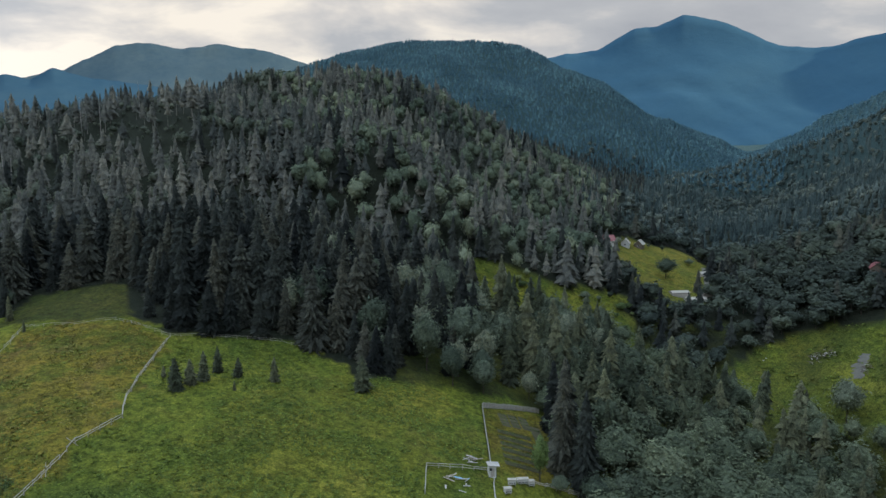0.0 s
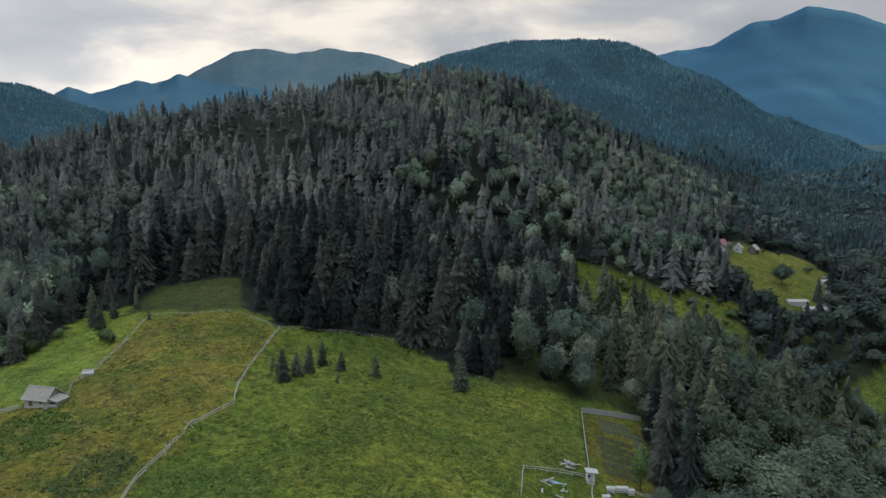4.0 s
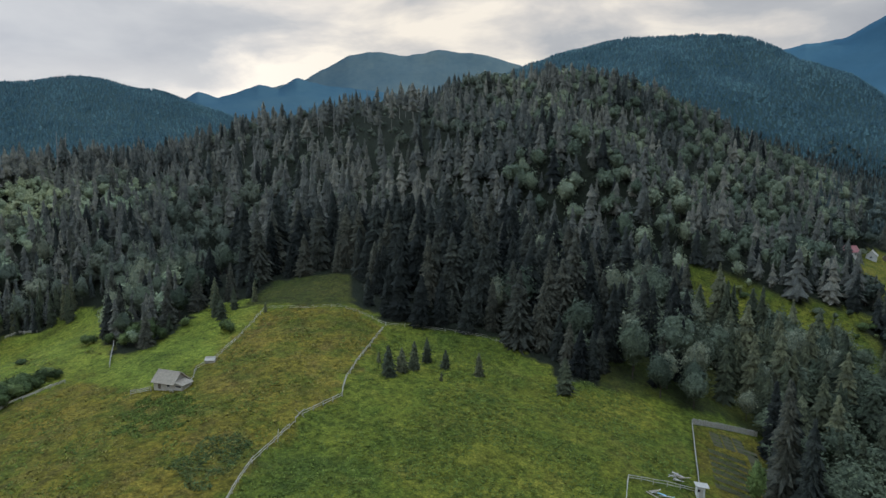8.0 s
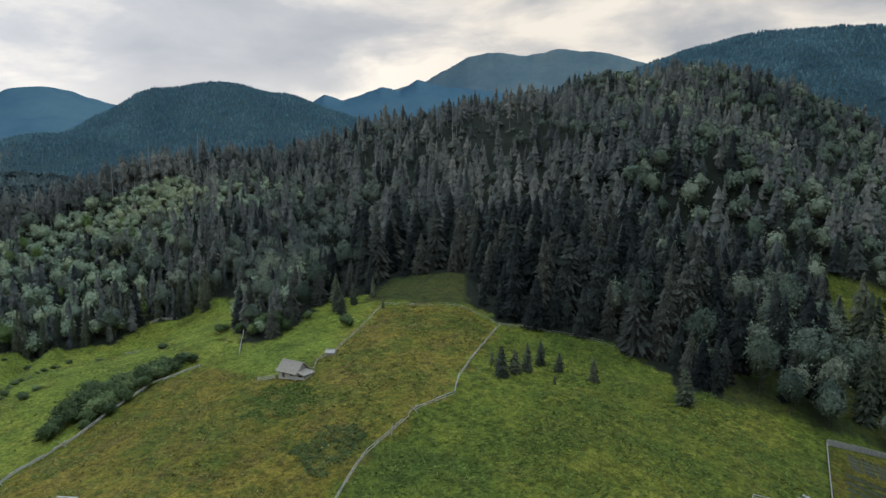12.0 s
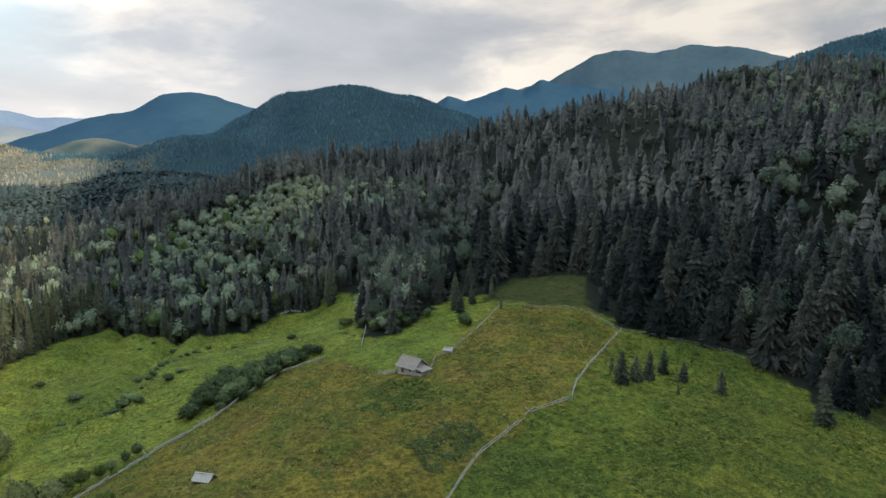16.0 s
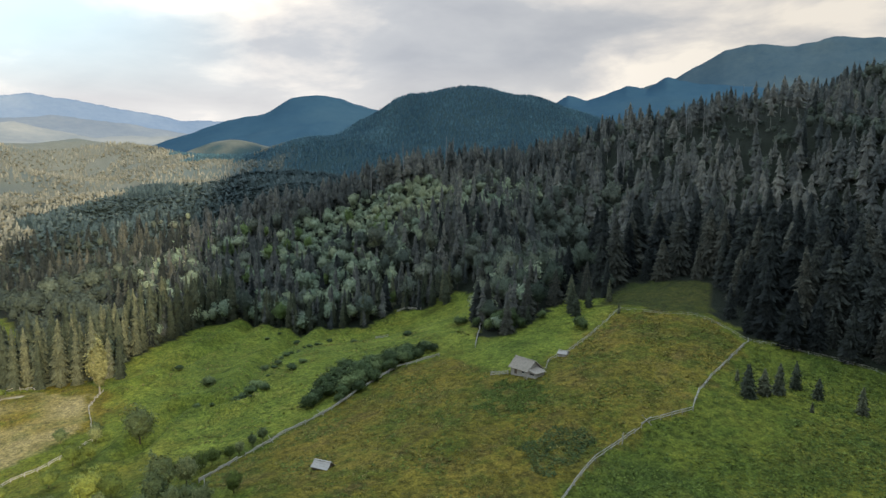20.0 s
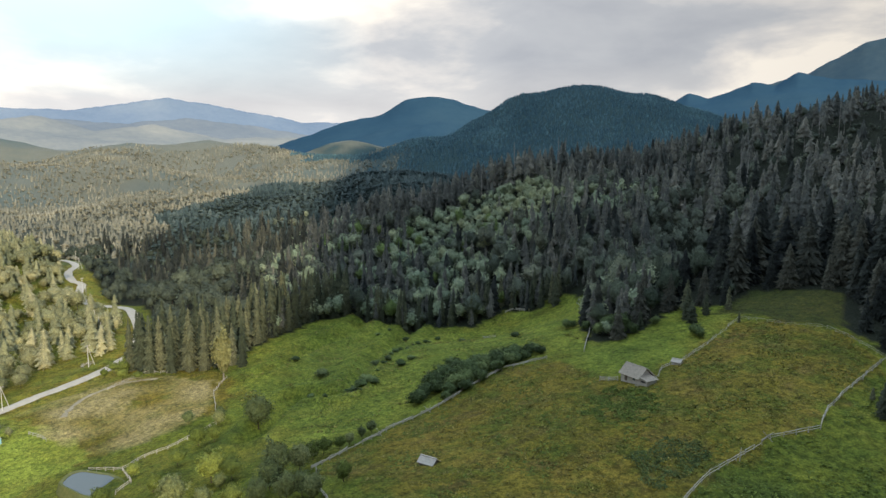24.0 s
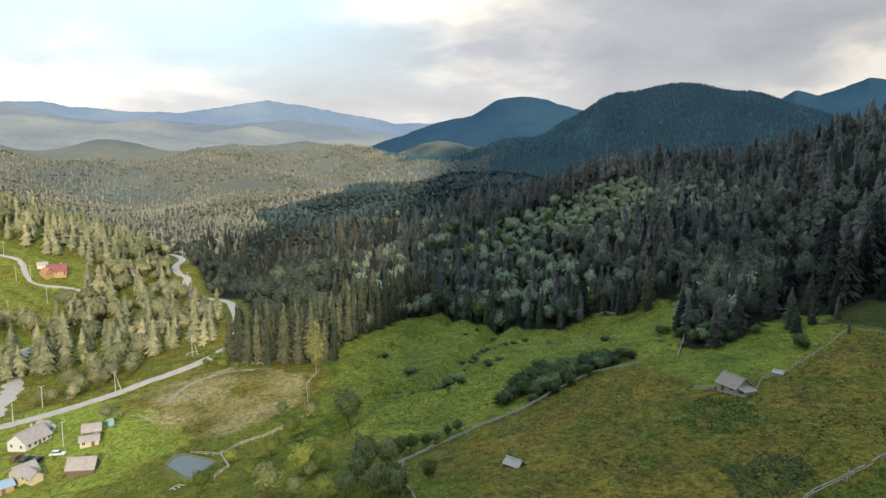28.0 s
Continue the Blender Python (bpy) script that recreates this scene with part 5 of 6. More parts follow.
rail_fence([(-112.5, 125.5), (-108.5, 127.5)], "short pale rail fence beside the hut", seed=5, pale=0.9, thick=1.2)
rail_fence([(-229, 194), (-226, 197), (-218, 198)], "short pale rail fence at the top of the pasture", seed=6, pale=0.9, thick=1.2)
rail_fence([(-149.3, 162.2), (-142, 153), (-138.4, 148.4), (-132.9, 141.6)], "dark collapsed rail fence by the ditch", seed=7, pale=0.0)
rail_fence([(-127.5, 57.5), (-117.3, 53.1), (-107.2, 50.8)], "low thin rail fence going down from the corner", seed=8, rails=(0.5, 0.95))
rail_fence([(-186, 17), (-194.5, 19.6), (-197.0, 24.3), (-186.5, 30.8), (-172.4, 30.2), (-168, 26)], "light rail fence round the pond", seed=9, pale=0.6, rails=(0.5, 0.95))
rail_fence([(-186.5, 30.8), (-190.4, 37.0), (-190.4, 42.9), (-192.3, 48.7), (-196, 58), (-225, 66), (-237, 74)], "grey rail fence between orchard and sandy slope", seed=10, rails=(0.5, 0.95))
rail_fence([(-240, 14), (-231, 18)], "short white rail fence on the lawn", seed=11, pale=1.0, rails=(0.5, 0.95))
rail_fence([(-262, 40), (-268, 55), (-262, 60)], "thin rail fence above the road", seed=12, rails=(0.5, 0.95))
rail_fence([(-217.7, 172.8), (-209.5, 169.8), (-203.3, 167.5)], "thin broken rail fence in the pasture", seed=13, rails=(0.5, 0.95))


def board_fence(line, label, high=1.4, seed=1, step=0.34):
    """A fence of upright boards nailed to two rails."""
    rr = random.Random(seed)
    x0, y0 = line[0]
    o = Vector((x0, y0, float(height(x0, y0))))
    e = new("board_fence")
    e.matrix_basis = Matrix.Translation(o)
    for (ax, ay), (bx, by) in zip(line, line[1:]):
        L = math.hypot(bx - ax, by - ay)
        n = max(1, round(L / step))
        a = math.degrees(math.atan2(by - ay, bx - ax))
        for i in range(n):
            u = (i + 0.5) / n
            x, y = ax + (bx - ax) * u, ay + (by - ay) * u
            z = float(height(x, y))
            h = high * rr.uniform(0.9, 1.08)
            block("board", WEATHERED, e, (step * 0.86, 0.04, h + 0.2), (x - x0, y - y0, z - o.z + h / 2 - 0.1), turn=a + rr.uniform(-3, 3))
        m = max(1, round(L / 3))
        for i in range(m):
            p = [Vector((ax + (bx - ax) * u / m, ay + (by - ay) * u / m, 0)) for u in (i, i + 1)]
            for h in (0.4, 1.1):
                q = [Vector((v.x - x0, v.y - y0, float(height(v.x, v.y)) - o.z + h)) for v in p]
                part("rail", RAIL, None, e, m=along(q[0], q[1], 0.06))
    return tagged(e, label, "fence")


board_fence([(10, 168), (25.5, 176.5)], "grey board fence at the top of the garden", seed=1)
board_fence([(10, 168), (10.2, 137)], "grey board fence along the side of the garden", 1.2, seed=2)
rail_fence([(-3, 122), (-3, 131), (4, 134), (9.3, 136)], "grey rail fence of the small pen", seed=14, rails=(0.5, 0.95))
rail_fence([(10.5, 134), (10.3, 128), (10.5, 122)], "grey rail fence at the side of the pen", seed=15, rails=(0.5, 0.95))
rail_fence([(19, 137.5), (24, 138.5), (29, 139.5)], "grey rail fence below the poplar", seed=16, pale=0.6)

# ---- buildings ----
def paint(name, a, b, rough=0.7, size=1.2):
    k = Mat(name, rough, 0.3)
    c = k.ramp(k.noise(size, 6, 0.65), (0.3, a), (0.7, b))
    return k.done(k.mix(0.25, c, k.ramp(k.noise(0.15, 3), (0.3, tuple(v * 0.6 for v in a)), (0.7, b))))


SHINGLE = paint("grey_wooden_shingle", (0.238, 0.198, 0.148), (0.403, 0.346, 0.266), 0.95, 0.6)
SLATE = paint("grey_roof_sheet", (0.297, 0.255, 0.225), (0.425, 0.374, 0.327), 0.7)
PLANKS = paint("pale_wall_boards", (0.396, 0.353, 0.302), (0.547, 0.504, 0.439), 0.85, 0.4)
LOGWALL = paint("dark_log_wall", (0.105, 0.081, 0.062), (0.198, 0.155, 0.118), 0.85, 0.4)
WHITEWALL = paint("white_plaster", (0.578, 0.561, 0.527), (0.697, 0.680, 0.637))
CREAM = paint("cream_plaster", (0.493, 0.425, 0.289), (0.612, 0.535, 0.383))
ORANGE = paint("orange_plaster", (0.442, 0.255, 0.128), (0.527, 0.332, 0.178))
REDROOF = paint("red_roof_sheet", (0.238, 0.072, 0.072), (0.323, 0.111, 0.102), 0.5)
ORANGEROOF = paint("orange_roof_sheet", (0.391, 0.170, 0.093), (0.476, 0.230, 0.128), 0.5)
BLUEROOF = paint("blue_grey_roof_sheet", (0.255, 0.340, 0.442), (0.357, 0.442, 0.527), 0.45)
WHITEROOF = paint("white_roof_sheet", (0.360, 0.324, 0.266), (0.504, 0.454, 0.374), 0.8)
BLUEPAINT = paint("light_blue_paint", (0.212, 0.425, 0.527), (0.306, 0.510, 0.595))
# Near-black paint stands in for the shade inside openings.
DARKROOM = paint("dark_opening_shade", (0.019, 0.019, 0.022), (0.031, 0.031, 0.034), 0.4)


def pane_mat():
    k = Mat("window_glass", 0.08, 0.5)
    k.b.inputs["Base Color"].default_value = (0.05, 0.06, 0.07, 1)
    return k.m


PANE = pane_mat()


def gable_wall(parent, L, W, H, rise, mat, base=0.0, name="wall"):
    """Four walls with gables: the ridge runs along x."""
    bm = bmesh.new()
    t = 0.2
    for s in (1, -1):
        pts = [(-L / 2, -1.5), (L / 2, -1.5), (L / 2, H), (-L / 2, H)]
        extrude_bm(bm, [(x, s * W / 2, z + base) for x, z in pts], (0, -s * t, 0))
        g = [(-W / 2 + t, -1.5), (W / 2 - t, -1.5), (W / 2 - t, H), (0, H + rise * (1 - 2 * t / W)), (-W / 2 + t, H)]
        extrude_bm(bm, [(s * L / 2, y, z + base) for y, z in g], (-s * t, 0, 0))
    return part(name, bm, mat, parent)


def extrude_bm(bm, pts, d):
    a = [bm.verts.new(p) for p in pts]
    b = [bm.verts.new(Vector(p) + Vector(d)) for p in pts]
    bm.faces.new(a)
    bm.faces.new(b[::-1])
    for i in range(len(pts)):
        j = (i + 1) % len(pts)
        bm.faces.new((a[j], a[i], b[i], b[j]))
    bmesh.ops.recalc_face_normals(bm, faces=bm.faces[:])


def gable_roof(parent, L, W, H, rise, mat, eave=0.5, base=0.0, strips=0):
    """Two roof slabs with overhang and a ridge cap; strips: sheets or board courses on each slab."""
    ang = math.atan2(rise, W / 2)
    slab = (W / 2 + eave) / math.cos(ang)
    roof_ob = None
    for s in (1, -1):
        bm = bmesh.new()
        x, y1 = L / 2 + eave * 0.8, W / 2 + eave
        z0, z1 = H + rise + base, H + rise + base - y1 * rise / (W / 2)
        extrude_bm(bm, [(-x, 0, z0), (x, 0, z0), (x, s * y1, z1), (-x, s * y1, z1)], (0, 0, 0.07))
        roof_ob = part("roof", bm, mat, parent)
        n = max(1, strips)
        for i in range(n):
            bm = bmesh.new()
            u0, u1 = i / n, (i + 1) / n
            y0, y1 = u0 * (W / 2 + eave), u1 * (W / 2 + eave) + (0.06 if strips else 0)
            z0, z1 = H + rise - y0 * rise / (W / 2), H + rise - y1 * rise / (W / 2)
            lift = 0.03 if strips else 0.0
            x = L / 2 + eave * 0.8
            extrude_bm(bm, [(-x, s * y0, z0 + base + 0.02), (x, s * y0, z0 + base + 0.02), (x, s * y1, z1 + base + 0.02 + lift), (-x, s * y1, z1 + base + 0.02 + lift)], (0, 0, 0.1))
            part("roof_course", bm, mat, roof_ob)
    block("ridge_cap", mat, parent, (L + eave * 1.6, 0.34, 0.14), (0, 0, H + rise + 0.13 + base))
    return roof_ob


def window(parent, place, turn, w=0.9, h=1.0, frame_mat=None):
    """A framed window set 4 cm proud of the wall, facing its own -y."""
    e = Matrix.Translation(place) @ pose(0, 0, 0, 0, 0, turn)
    f = part("window", box_mesh("window", frame_mat or WHITEWALL), None, parent, m=e @ Matrix.Diagonal((w + 0.16, 0.1, h + 0.16, 1)))
    for s in (-1, 1):
        part("pane", box_mesh("pane", PANE, 0.0), None, f, m=Matrix.Translation((s * 0.235, -0.45, 0)) @ Matrix.Diagonal((0.40, 0.3, 0.8, 1)))
    return f


def house(name, x, y, turn, L, W, H, rise, wall, roof_mat, label, windows=(), doors=(), chimneys=(), eave=0.5, strips=5, category="house", group="", sink=0.0):
    e = new(name)
    e.matrix_basis = Matrix.Translation((x, y, float(height(x, y)) - sink)) @ pose(0, 0, 0, 0, 0, turn)
    gable_wall(e, L, W, H, rise, wall)
    gable_roof(e, L, W, H, rise, roof_mat, eave, strips=strips)
    for side, u, z in windows:
        put_on(e, L, W, side, u, z, window)
    for side, u in doors:
        px, py, a = wall_spot(L, W, side, u)
        d = block("door", LOGWALL, e, (0.95, 0.1, 2.0), (px, py, 1.0), turn=a)
    for u, v in chimneys:
        c = block("chimney", CREAM, e, (0.5, 0.5, 1.6), (u, v, H + rise * 0.8 + 0.5))
    return tagged(e, label, category, group)


def wall_spot(L, W, side, u):
    return {"s": (u, -W / 2 - 0.03, 0), "n": (u, W / 2 + 0.03, 180), "e": (L / 2 + 0.03, u, 90), "w": (-L / 2 - 0.03, u, -90)}[side]


def put_on(e, L, W, side, u, z, fn):
    px, py, a = wall_spot(L, W, side, u)
    return fn(e, (px, py, z), a)


def log_hut():
    """The grey hut on the meadow: gabled body, lean-to annexe at its east end, porch rails."""
    e = house("log_hut", -104.8, 129.6, -4, 6.6, 4.8, 2.1, 2.1, PLANKS, SHINGLE, "weathered grey wooden hut with a shingle roof on the meadow",
              [("s", 1.6, 1.25)], [("s", -1.4)], (), 0.6, 9, "hut")
    bm = bmesh.new()
    extrude_bm(bm, [(3.3, -2.3, -1.2), (6.0, -2.3, -1.2), (6.0, -2.3, 1.7), (3.3, -2.3, 2.25)], (0, 3.6, 0))
    part("annexe_wall", bm, PLANKS, e, "pale boarded annexe wall")
    bm = bmesh.new()
    extrude_bm(bm, [(3.2, -2.7, 2.32), (6.5, -2.7, 1.62), (6.5, 1.7, 1.62), (3.2, 1.7, 2.32)], (0, 0, 0.1))
    part("annexe_roof", bm, SHINGLE, e, "low sloping shingle roof")
    block("opening", DARKROOM, e, (1.7, 0.06, 0.45), (4.7, -2.32, 1.2), "dark plate painted as a shaded slot window")
    bm = bmesh.new()
    extrude_bm(bm, [(-1.5, 2.4, 2.0), (3.0, 2.4, 2.0), (3.0, 4.6, 1.35), (-1.5, 4.6, 1.35)], (0, 0, 0.1))
    part("rear_roof", bm, SHINGLE, e, "low rear lean-to roof")
    bm = bmesh.new()
    extrude_bm(bm, [(-1.3, 2.4, -1), (2.8, 2.4, -1), (2.8, 2.4, 1.9), (-1.3, 2.4, 1.9)], (0, 1.9, -0.55))
    part("rear_wall", bm, PLANKS, e)
    for k in range(5):
        part("porch_post", POST, None, e, m=along((2.6 + 0.35 * k, -3.2 - 0.1 * k, -0.8), (2.65 + 0.35 * k, -3.2, 0.75 - 0.1 * k), 0.06))
    part("porch_rail", PALE_RAIL, None, e, m=along((2.4, -3.3, 0.45), (4.5, -3.5, 0.3), 0.06))
    for s in (-1, 1):
        block("verge_board", PALEWOOD, e, (0.06, 3.5, 0.2), (3.9, s * 1.45, 3.12), tilt=(-s * 41.2, 0))
    e.matrix_basis = e.matrix_basis @ Matrix.Diagonal((0.86, 0.86, 0.86, 1))
    return e


log_hut()
small = house("animal_shelter", -103.2, 142.8, 15, 2.2, 1.6, 0.7, 0.5, PLANKS, WHITEROOF, "tiny pale shelter with a light roof beside the fence", eave=0.25, strips=0, category="shed")
small = house("root_cellar", -107.4, 72.2, 22, 3.3, 2.2, 0.5, 0.75, LOGWALL, WHITEROOF, "low root cellar with a pale sheet roof set in the grass", eave=0.3, strips=3, category="shed")

# hamlet in the western valley
house("white_house", -244.0, -17.0, 137, 9.8, 7.0, 2.5, 2.7, WHITEWALL, SLATE, "white house with a broad grey-brown roof by the road",
      [("s", -3.4, 1.4), ("s", -1.2, 1.4), ("s", 2, 1.4), ("s", 3.9, 1.4), ("e", -1.8, 1.4), ("e", 1.8, 1.4), ("e", 0, 3.4), ("w", 1.8, 1.4), ("w", -1.8, 1.4)], [("s", 0.4)], [(2, 1)])
house("white_house_wing", -252.5, -13.0, 47, 4.6, 3.8, 2.4, 1.7, WHITEWALL, SLATE, "small grey-roofed outbuilding behind the white house", [("e", 0, 1.6)], category="house")
house("wooden_granary", -233.8, 0.4, 84, 5.0, 4.0, 3.0, 1.5, LOGWALL, SLATE, "brown wooden granary with a grey roof", [("s", 1.2, 2.6)], [("s", -1)], category="barn")
house("cream_outbuilding", -229.0, -0.4, 84, 5.2, 3.2, 1.9, 0.9, CREAM, SLATE, "low cream outbuilding in front of the granary", [("s", -1.5, 1.2)], [("s", 1)], category="shed")
house("hay_barn", -212.5, -2.4, 70, 7.2, 5.2, 2.0, 2.2, LOGWALL, SLATE, "dark timber barn with a wide grey roof", (), [("e", 0)], category="barn")
house("lower_house", -219.5, -17.2, 120, 5.8, 4.8, 2.4, 2.0, CREAM, SLATE, "cream house with a steep grey-pink roof", [("s", -1.5, 1.5), ("s", 1.5, 1.5), ("e", 0, 1.5)], category="house")
house("lower_house_wing", -216.0, -14.8, 30, 3.9, 3.3, 2.1, 1.5, CREAM, SLATE, "cream side wing with a grey roof", [("s", 0, 1.4)], category="house")
house("blue_roofed_shed", -215.5, -22.5, 110, 5.2, 4.0, 2.1, 1.0, ORANGE, BLUEROOF, "orange shed with a blue-grey metal roof", (), [("s", 0)], category="shed")
house("red_roofed_house", -444.5, -11.5, 84, 10.0, 6.6, 2.7, 3.0, ORANGE, REDROOF, "orange house with a dark red roof on the hillside", [("s", -3, 1.5), ("s", 0, 1.5), ("s", 2.6, 1.5)], [("s", 4.1)], [(2, 1)])
house("red_house_wing", -441.5, -16.5, 40, 4.8, 4.4, 2.5, 2.4, ORANGE, ORANGEROOF, "orange gabled wing of the hillside house", [("s", 0, 1.7), ("e", 0, 1.7)], category="house")
house("hillside_shed", -449.5, -18.5, 84, 5.2, 3.8, 2.1, 1.1, WHITEWALL, WHITEROOF, "white shed beside the red-roofed house", category="shed")

# farms in the eastern valley
house("red_farmhouse", 100.0, 425.0, 20, 9.5, 7.0, 2.8, 2.8, WHITEWALL, REDROOF, "white farmhouse with a red roof below the forest", [("s", -2.5, 1.5), ("s", 0, 1.5), ("s", 2.5, 1.5), ("w", 0, 1.5)], [("s", 3.8)], [(1, 1)])
house("white_cottage", 115.5, 438.5, 70, 6.0, 5.0, 2.6, 2.4, WHITEWALL, WHITEROOF, "small white cottage beside the red-roofed farm", [("w", 0, 1.5)], category="house")
house("grey_cottage", 126.5, 446.0, 60, 6.5, 5.0, 2.6, 2.4, LOGWALL, WHITEROOF, "small dark cottage with a pale roof", [("w", 0, 1.5)], category="house")
house("farm_shed", 91, 425, 10, 5, 4, 2.2, 1.2, PLANKS, WHITEROOF, "grey shed above the farmhouse", category="shed")
for k, (x, y, a, L, W, lab) in enumerate([(128, 372, 10, 10, 4.5, "long low white-roofed shed"), (135, 367, 5, 11, 5, "broad white-roofed shed in the farmyard"), (143, 372, 0, 8, 4, "small grey shed with a white roof"),
                                         (158, 416, 15, 7, 4, "white-roofed shed near the spruce")]):
    house("yard_shed", x, y, a, L, W, 1.9, 0.7, PLANKS, WHITEROOF, lab, (), (), (), 0.3, 3, "shed", "yard sheds", 0.0)
house("brown_house", 216.0, 341.5, 60, 11, 8, 4.2, 3.4, LOGWALL, REDROOF, "brown wooden house with a dark red roof among trees", [("w", -2, 1.7), ("w", 2, 1.7), ("s", -3, 1.7), ("s", 3, 1.7)], [("s", 0)], [(2, 1)])

# ---- garden and pen ----
def outhouse():
    e = new("outhouse")
    e.matrix_basis = Matrix.Translation((10.2, 135.2, float(height(10.2, 135.2)))) @ pose(0, 0, 0, 0, 0, 8)
    block("wall", WHITEWALL, e, (1.5, 1.4, 2.6), (0, 0, 1.1))
    block("roof", WEATHERED, e, (2.5, 2.2, 0.12), (0.2, 0, 2.5), tilt=(0, 6))
    d = block("door", PLANKS, e, (0.7, 0.06, 1.7), (0, -0.74, 1.0))
    block("opening", DARKROOM, e, (0.5, 0.06, 0.5), (-0.4, -0.75, 1.7), "dark plate painted as a shaded square opening")
    return tagged(e, "small white wooden outhouse at the garden corner", "outhouse")


outhouse()


def beehive(x, y, a, w):
    e = new("beehive")
    e.matrix_basis = Matrix.Translation((x, y, float(height(x, y)))) @ pose(0, 0, 0, 0, 0, a)
    block("box", WHITEWALL, e, (w, 0.9, 0.9), (0, 0, 0.75))
    block("lid", WHITEROOF, e, (w + 0.2, 1.1, 0.12), (0, 0, 1.26))
    for s in (-1, 1):
        block("leg", WEATHERED, e, (0.1, 0.8, 0.5), (s * w * 0.4, 0, 0.15))
    for k in range(3):
        block("slot", DARKROOM, e, (w * 0.22, 0.04, 0.16), ((k - 1) * w * 0.3, -0.46, 0.6))
    return tagged(e, "white wooden beehive on short legs", "beehive", "beehives")


for k, (x, y, w) in enumerate([(14.2, 134.2, 1.6), (16.6, 136.0, 2.2), (18.4, 136.4, 1.2), (13.0, 130.5, 1.4)]):
    beehive(x, y, 6 * k, w)

SOIL = paint("dark_garden_soil", (0.068, 0.065, 0.034), (0.105, 0.096, 0.050), 0.95)
CROP = foliage("crop_leaves", (0.046, 0.074, 0.022), (0.074, 0.105, 0.031), (0.112, 0.136, 0.043))


def garden_bed(x, y, L, W, turn, rows_n, seed):
    """A bed of soil with rows of leafy crops."""
    r = np.random.RandomState(seed)
    e = new("vegetable_bed")
    z = float(height(x, y))
    e.matrix_basis = Matrix.Translation((x, y, z)) @ pose(0, 0, 0, 0, 0, turn)
    bm = bmesh.new()
    gx, gy = 8, 4
    grid = [[bm.verts.new(((i / gx - 0.5) * L, (j / gy - 0.5) * W, 0)) for j in range(gy + 1)] for i in range(gx + 1)]
    c, s = math.cos(radians(turn)), math.sin(radians(turn))
    for line in grid:
        for v in line:
            v.co.z = float(height(x + v.co.x * c - v.co.y * s, y + v.co.x * s + v.co.y * c)) - z + 0.12
    for i in range(gx):
        for j in range(gy):
            bm.faces.new((grid[i][j], grid[i + 1][j], grid[i + 1][j + 1], grid[i][j + 1]))
    part("soil", bm, SOIL, e)
    for q in range(rows_n):
        V, Fc = [], []
        for k in range(int(L / 0.22)):
            px, py = -L / 2 + 0.2 + k * 0.22 + r.uniform(-0.05, 0.05), ((q + 0.5) / rows_n - 0.5) * W + r.uniform(-0.08, 0.08)
            pz = float(height(x + px * c - py * s, y + px * s + py * c)) - z + 0.12
            a, w, h = r.uniform(0, 6.28), r.uniform(0.12, 0.24), r.uniform(0.15, 0.4)
            b = len(V)
            V += [(px, py, pz), (px + w * math.cos(a), py + w * math.sin(a), pz + h), (px - w * math.sin(a), py + w * math.cos(a), pz + h * 0.8), (px - w * math.cos(a), py - w * math.sin(a), pz + h)]
            Fc += [(b, b + 1, b + 2), (b, b + 2, b + 3)]
        tagged(part("crop", mesh_of("crop", np.array(V), np.array(Fc)), CROP, e), "row of leafy green crops", kind="stuff")
    return tagged(e, "dark soil bed with rows of green crops", "garden bed", "vegetable beds")


for k in range(3):
    garden_bed(15.2 + 2.6 * k, 164.5 + 0.8 * k, 2.2, 6.5, 8, 4, k)
for k in range(6):
    garden_bed(17.0 + 0.1 * k, 158.0 - 3.0 * k, 8.0, 1.7, 8, 2, 10 + k)
garden_bed(23.3, 160, 2.6, 12, 5, 3, 30)


def scrap(x, y, seed, label, n=9, spread=1.8, mats=None):
    """A loose heap of boards and poles."""
    r = random.Random(seed)
    e = new("scrap_heap")
    e.matrix_basis = Matrix.Translation((x, y, float(height(x, y))))
    for k in range(n):
        a = r.uniform(0, 360)
        px, py = r.uniform(-spread, spread), r.uniform(-spread, spread)
        pz = float(height(x + px, y + py)) - float(height(x, y))
        block("board", r.choice(mats or [WEATHERED, PALEWOOD]), e, (r.uniform(0.8, 2.6), r.uniform(0.15, 0.4), 0.08), (px, py, pz + 0.15 + 0.05 * k), turn=a, tilt=(r.uniform(-12, 12), r.uniform(-12, 12)))
    return tagged(e, label, "wood pile", "scrap heaps")


scrap(6.0, 138.5, 1, "loose heap of pale branches and boards", 12, 1.5, [WEATHERED, SHINGLE])
scrap(2.0, 128.0, 2, "pale boards and sheets lying in the pen", 6, 2.2, [WEATHERED, SHINGLE])
scrap(4.6, 129.2, 3, "pale boards and blue scraps lying in the pen", 6, 1.6, [SHINGLE, BLUEPAINT, WEATHERED])
scrap(148, 311, 4, "white sheet lying on the eastern meadow", 3, 1.0, [WHITEWALL])
for k, (x, y) in enumerate([(166, 303), (168.5, 302), (171, 300.5), (178, 284)]):
    scrap(x, y, 20 + k, "tumbled pile of dark grey logs and boards", 20, 2.4, [WEATHERED, LOGWALL, LOGWALL])
scrap(-285, -6, 40, "stacked pale timber beside the road", 8, 1.4, [PALEWOOD])
scrap(-306, 40, 41, "grey timber and stones beside the road", 12, 2.4)
scrap(-322, 46, 42, "grey timber beside the bridge", 10, 2.0)
scrap(-172, 18, 43, "pale boards lying beside the pond", 4, 1.2, [PALEWOOD])


